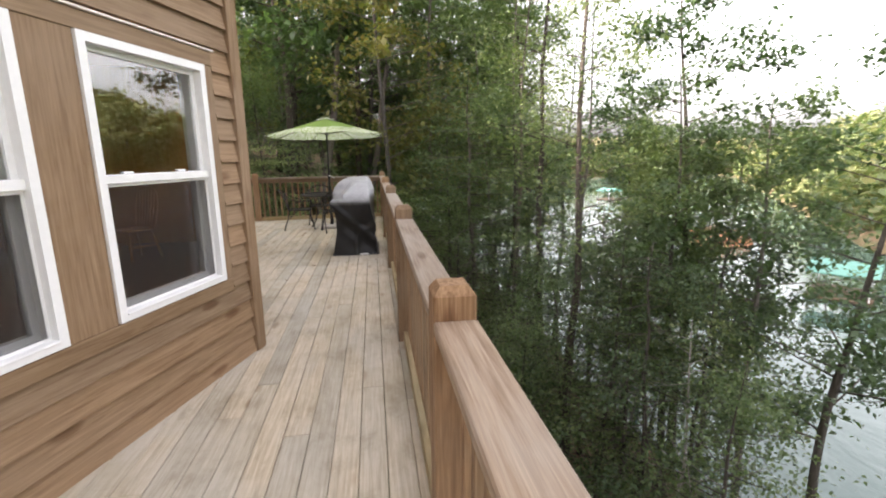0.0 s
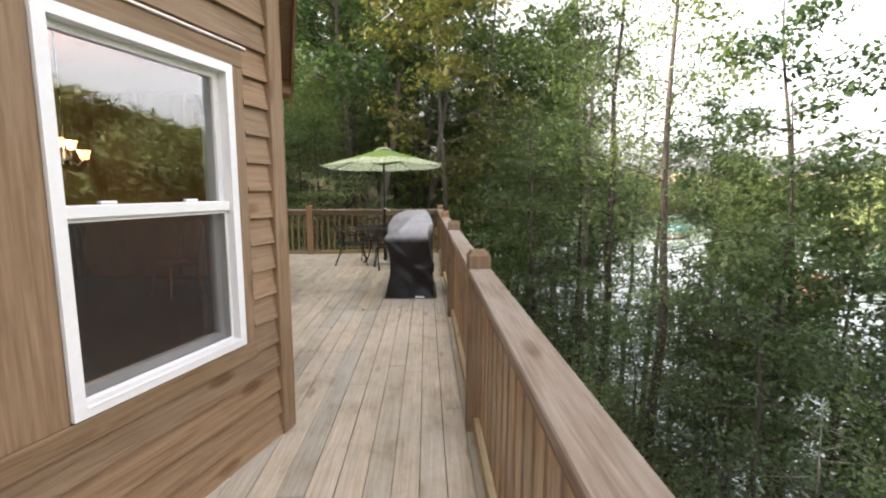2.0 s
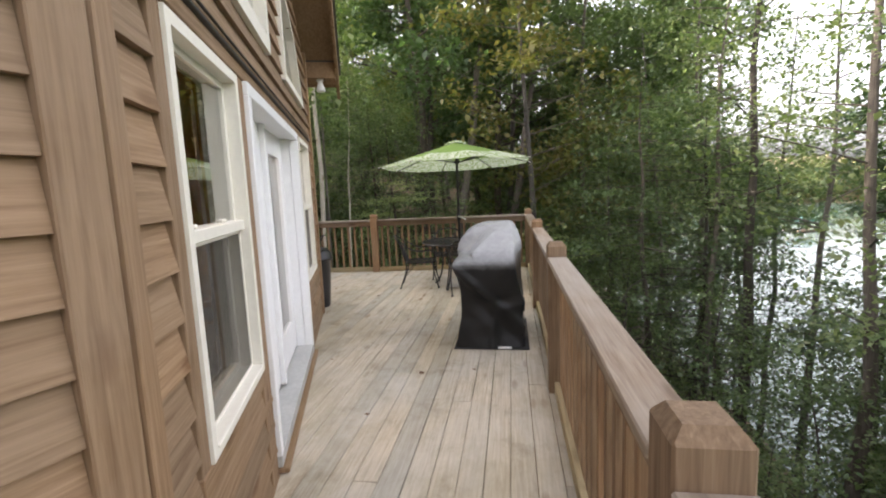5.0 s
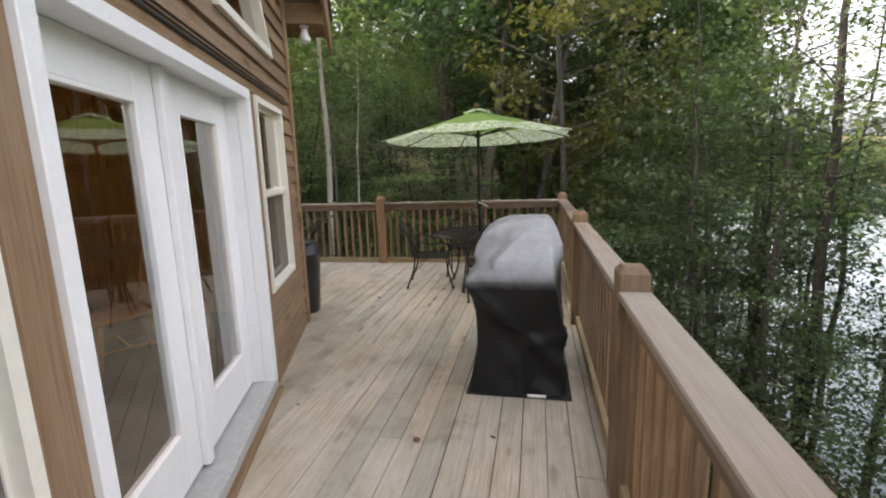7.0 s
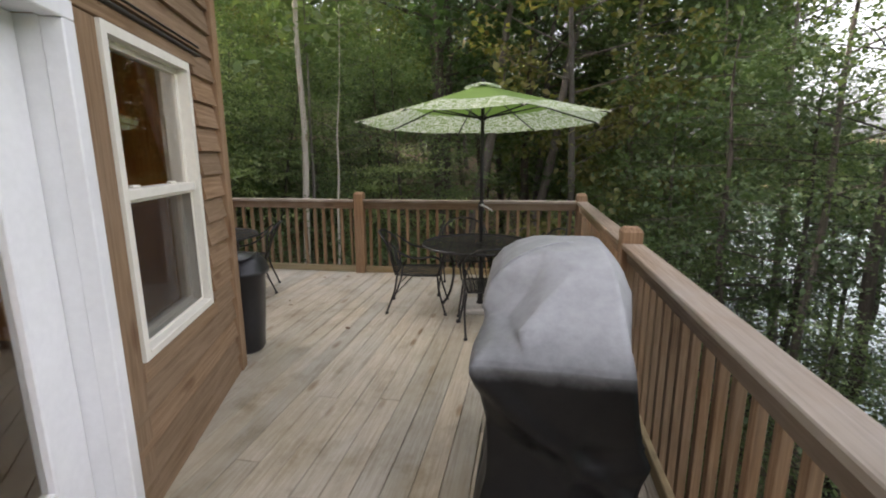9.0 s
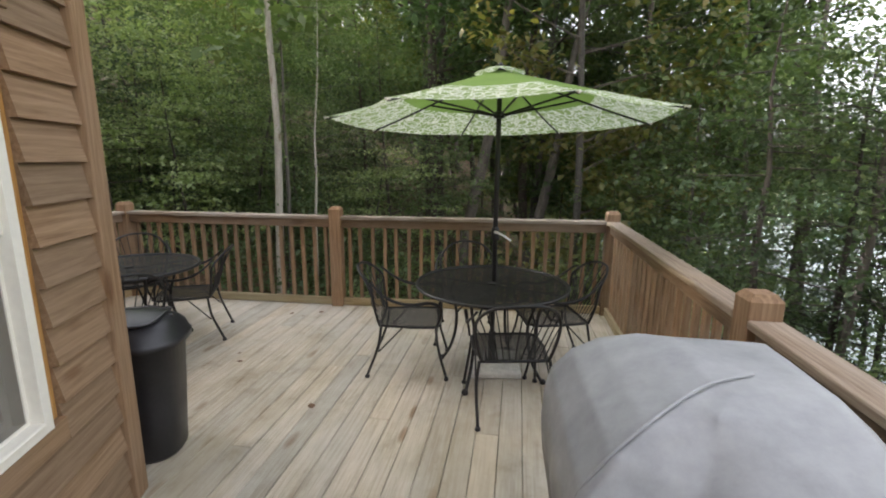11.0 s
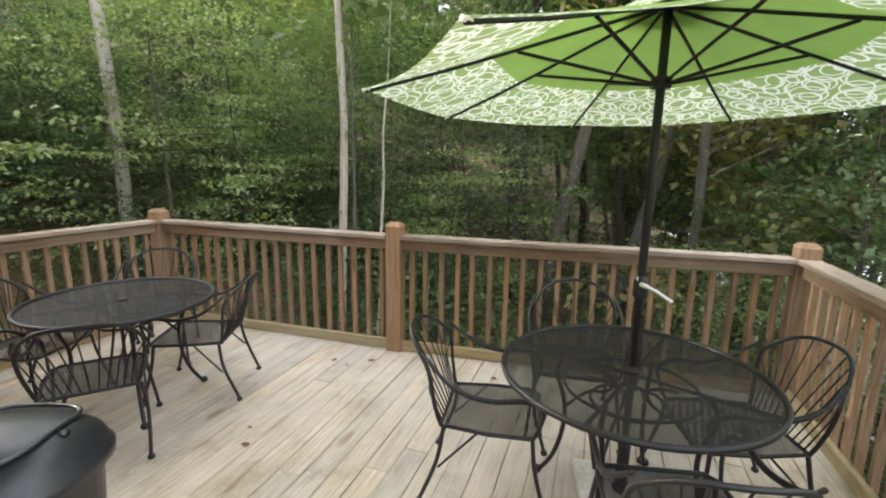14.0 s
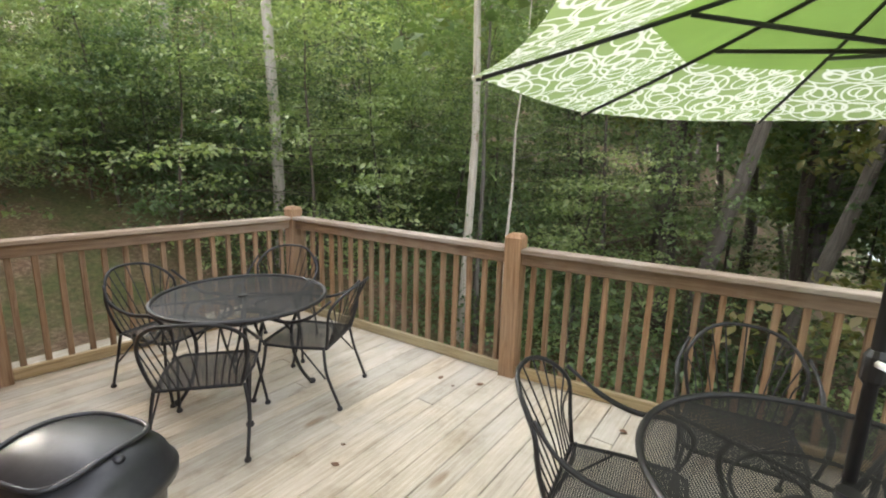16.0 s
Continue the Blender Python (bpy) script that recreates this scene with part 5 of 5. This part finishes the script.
for k, (tx, ty, sc) in enumerate(((3.4, 14.6, 1.1), (4.0, 13.2, 0.8), (4.8, 15.8, 1.1), (2.5, 16.2, 1.15), (5.4, 10.6, 0.75))):
    plant_tree(HEMLOCK[k % 2], tx, ty, k * 50, sc, "hemlock_tree", "dark layered evergreen on the lake slope", group="slope evergreens")
for k, (tx, ty) in enumerate(((5.0, 6.9), (4.9, 5.2), (4.7, 8.4))):
    plant_tree(HEMLOCK[k % 2], tx, ty, k * 70, 0.72, "hemlock_tree", "sparse dark evergreen on the bank below the deck", group="bank trees")
plant_tree(DEAD[0], 5.3, 6.2, 200, 0.7, "dead_tree", "bare dead tree with pale branches on the bank", lean=(0, 3))

for tx, ty, sc in ((4.6, 22.5, 1.0), (5.8, 27.5, 1.1)):
    plant_tree(TALL[0], tx, ty, tx * 61, sc, "tree", L_TALL, group="tall slope trees")
for k, (tx, ty) in enumerate(((-12.5, 9.7), (-13.6, 11.3), (-15.0, 9.3), (-14.5, 12.6), (-17.0, 10.6), (-16.6, 12.9), (-18.6, 9.1), (-12.2, 11.9), (-20.0, 11.8))):
    plant_tree(LAYERED[k % 2], tx, ty, k * 83, 0.75 + 0.12 * (k % 4), "understorey_tree", "light-green understorey tree with flat leaf layers", group="layered understorey trees")
pick = np.random.default_rng(99)
taken = []


def scatter(kinds, n, xs, ys, gap, scales, name, label, keep=None, category="tree", group=""):
    made = tries = 0
    while made < n and tries < n * 40:
        tries += 1
        x, y = pick.uniform(*xs), pick.uniform(*ys)
        if -6.6 < x < 1.6 and -8 < y < 13.0 or x < -6 and y < 8.8 and x > -10.2 or (x > 9.0) or any((x - a) ** 2 + (y - b) ** 2 < gap * gap for a, b in taken) or (keep and not keep(x, y)):
            continue
        taken.append((x, y))
        made += 1
        plant_tree(kinds[int(pick.integers(len(kinds)))], x, y, pick.uniform(0, 360), pick.uniform(*scales), name, label, category, group, lean=(pick.normal(0, 2.5), pick.normal(0, 2.5)))


clear = lambda x, y: not (x > 3.2 and 0.0 < y < 7.0) and not (1.5 < x < 6.4 and 7.5 < y < 13.5 and (x * 7 + y * 3) % 1 < 0.75)
bank = lambda x, y: not (x > -12.5 and y < 11.8)
behind = lambda x, y: y > 15.5 + 0.25 * max(0.0, -x - 4) and not (-3.6 < x < 1.5 and y < 20.5)
scatter(TALL, 14, (-5, 8), (19, 31), 2.0, (0.85, 1.1), "tree", L_TALL, group="tall slope trees")
scatter(TALL, 24, (-22, 6), (23, 44), 2.4, (0.8, 1.15), "tree", L_TALL, group="tall slope trees")
# unseen trees behind the cabin, added to cut western sky light on the east railing
scatter(TALL, 16, (-25, -12), (-16, 7), 2.4, (0.8, 1.1), "tree", L_TALL, group="tall slope trees")
scatter(TALL, 8, (-27, -15), (5, 22), 2.8, (0.8, 1.1), "tree", L_TALL, group="tall slope trees")
scatter(MIDDLE[:2], 24, (-14, 3), (15.5, 26), 1.6, (0.7, 1.15), "understorey_tree", L_MID, behind, group="understorey trees")
scatter(MIDDLE, 26, (-19, -9.5), (8, 22), 1.6, (0.5, 0.9), "understorey_tree", L_MID, bank, group="understorey trees")
scatter(SLIM, 10, (2.5, 8.5), (9, 34), 1.6, (0.8, 1.1), "tree", "slender tree with a thin crown above the lake", lambda x, y: y > 14, group="slender lake trees")
scatter(TALL[:2], 3, (6.0, 9.0), (9, 18), 2.0, (0.5, 0.62), "tree", "leafy tree rising from the lake shore", group="tall slope trees")
# out of view to the south, added to darken the grill cover's near side
scatter(TALL[:2], 6, (3.0, 9.0), (-26, -4), 2.5, (0.7, 0.9), "tree", "leafy tree rising from the lake shore", group="tall slope trees")
scatter(HEMLOCK, 11, (2.2, 8.5), (7, 34), 1.5, (0.6, 1.0), "hemlock_tree", "dark layered evergreen on the lake slope", clear, group="slope evergreens")
scatter(MIDDLE[:2], 10, (2.4, 8.0), (7, 28), 1.3, (0.55, 0.85), "understorey_tree", L_MID, clear, group="understorey trees")
scatter(SHRUB, 26, (1.7, 5.0), (-3, 16), 1.0, (0.7, 1.2), "shrub", "dense green shrub below the deck railing", category="shrub", group="slope shrubs")
scatter(SHRUB, 30, (-14, 2), (13.1, 20), 1.0, (0.6, 1.1), "shrub", "leafy green undergrowth behind the deck", category="shrub", group="slope shrubs")
scatter(SHRUB, 26, (-17, -8.2), (9, 19), 0.9, (0.5, 1.1), "shrub", "leafy green undergrowth on the hillside", bank, category="shrub", group="slope shrubs")

# far wooded hills across the lake: joined clumps of leaves
def far_wood(n, xs, ys, per, leaf_size, seed, label):
    r = np.random.default_rng(seed)
    cen, rad = [], []
    while len(cen) < n:
        x, y = r.uniform(*xs), r.uniform(*ys)
        z = ground_height(x, y)
        if z < LAKE + 0.3 or (x < 9 and y < 46):
            continue
        h = r.uniform(4, 9)
        cen.append((x, y, z + h * 0.55))
        rad.append((h * 0.42, h * 0.42, h * 0.55))
    cen, rad = np.array(cen), np.array(rad)
    d = r.normal(size=(n * per, 3))
    d /= np.linalg.norm(d, axis=1)[:, None]
    lump = 1 + 0.28 * np.sin(d[:, :1] * 5 + np.repeat(r.uniform(0, 6, n), per)[:, None]) * np.cos(d[:, 1:2] * 6 + d[:, 2:] * 4)
    p = np.repeat(cen, per, axis=0) + d * np.repeat(rad, per, axis=0) * lump * r.uniform(0.72, 1.05, (n * per, 1))
    ob = link_mesh("far_woodland", quads_mesh("far_woodland", leaves(p, leaf_size, 0.15, seed), LEAF_FAR), LEAF_FAR)
    return tagged(ob, label, "woodland", kind="stuff")


far_wood(640, (30, 80), (-70, 80), 170, 0.95, 5, "sunlit wooded hillside across the lake")
far_wood(560, (70, 140), (-90, 160), 140, 1.4, 6, "distant wooded hill beyond the lake")
far_wood(260, (8, 170), (90, 190), 170, 1.2, 8, "distant wooded hill at the end of the lake")
far_wood(150, (-60, 8), (46, 85), 170, 1.1, 9, "woodland behind the near trees")

# boat docks and the clay bank on the far shore
def boat_dock(x, y, turn, roof, label):
    d = thing("boat_dock", pose(x, y, LAKE, 0, 0, turn) @ Matrix.Scale(0.6, 4), label, "boat dock")
    part("deck", block(-3, -2.5, 0.15, 3, 2.5, 0.4, 0.02), RAIL_X, d)
    part("float", block(-2.8, -2.3, -0.3, 2.8, 2.3, 0.149), DARK, d)
    for px in (-2.7, 2.7):
        for py in (-2.2, 2.2):
            part("post", block(px - 0.07, py - 0.07, 0.4, px + 0.07, py + 0.07, 2.7), WHITE, d)
    bm = prism([(-3.2, 2.7), (3.2, 2.7), (3.2, 2.8), (0, 3.7), (-3.2, 2.8)], [], -2.7, 2.7)
    part("roof", bm, roof, d)


TURQ = plain("turquoise_roof_metal", (0.11, 0.3, 0.23), 0.4, vary=0.1, scale=3)
boat_dock(27.5, 22.0, 35, TURQ, "floating boat dock with a turquoise metal roof")
boat_dock(44.0, 80.0, 20, TURQ, "distant floating boat dock with a green roof")
bm = bmesh.new()
bmesh.ops.create_icosphere(bm, subdivisions=4, radius=1)
for v in bm.verts:
    v.co = Vector((v.co.x * 5, v.co.y * 2.4, v.co.z * 2.2)) * (1 + 0.18 * noise.noise(v.co * 2.5))
clay = Nodes("orange_clay")
cl_n = clay.noise(clay.place(), 1.5, 6, 0.7)
clay.bump(cl_n, 0.6, 0.2)
CLAY = clay.done(clay.ramp(cl_n, [(0.3, (0.3, 0.13, 0.06)), (0.7, (0.5, 0.27, 0.15))]), 0.95)
bank = part("clay_bank", bm, CLAY, smooth=True)
bank.matrix_world = pose(32.5, 38.5, LAKE + 0.1, 0, 0, 120) @ Matrix.Scale(0.65, 4)
tagged(bank, "bare orange clay bank on the far lake shore", "bank")

# ---- siding courses ----
lap_wall(wall_a, 1, 0.098, WALL_LEN, OPEN_A, 0.575, 2.258, 0.3, 3.73, [])
lap_wall(wall_b, -1, 0.075, 4.99, OPEN_B, 0.6, 2.30, 0.32, 4.62, [GABLE_1, GABLE_2])

# ---- deck boards ----
deck = thing("floor_deck", Matrix(), "weathered grey-brown wooden deck boards running along the railing", "deck", kind="structure")
BOARD, GAP = 0.1405, 0.0035


def house_gap(x):
    """The stretch of y that the cabin covers at x."""
    if x > APEX[0]:
        return None
    t = APEX[0] - x
    return max(endA.y, APEX[1] - t / math.tan(A_TURN)) + 0.13, min(endB.y, APEX[1] + t / math.tan(B_TURN)) - 0.13


def far_edge(x):
    return 11.60 + (x - 0.075) * (11.60 - 11.26) / 5.675 + 0.05


pitch = np.random.default_rng(3)
x = 0.145
BOARDS = {}
while x > -6.05:
    xc = x - BOARD / 2
    ends = []
    cover = house_gap(xc)
    for a, b in ([(-3.9, far_edge(xc))] if not cover else [(-3.9, cover[0]), (cover[1], far_edge(xc))]):
        if b - a < 0.1:
            continue
        y = a
        first_len = pitch.uniform(1.2, 4.2)
        while y < b - 0.01:
            y2 = min(b, y + first_len)
            if b - y2 < 0.5:
                y2 = b
            ends.append((y, y2))
            y, first_len = y2, pitch.choice([2.44, 3.05, 3.66, 4.27])
    for a, b in ends:
        key = round(b - a, 2)
        if key not in BOARDS:
            BOARDS[key] = to_mesh(block(-BOARD / 2, -key / 2 + 0.0015, -0.028, BOARD / 2, key / 2 - 0.0015, 0, 0.004))
        ob = link_mesh("deck_board", BOARDS[key], DECKING, deck)
        ob.matrix_world = pose(xc + pitch.normal(0, 0.0006), (a + b) / 2, pitch.normal(-0.0008, 0.0008), 0, pitch.normal(0, 0.12), 0)
    x -= BOARD + GAP
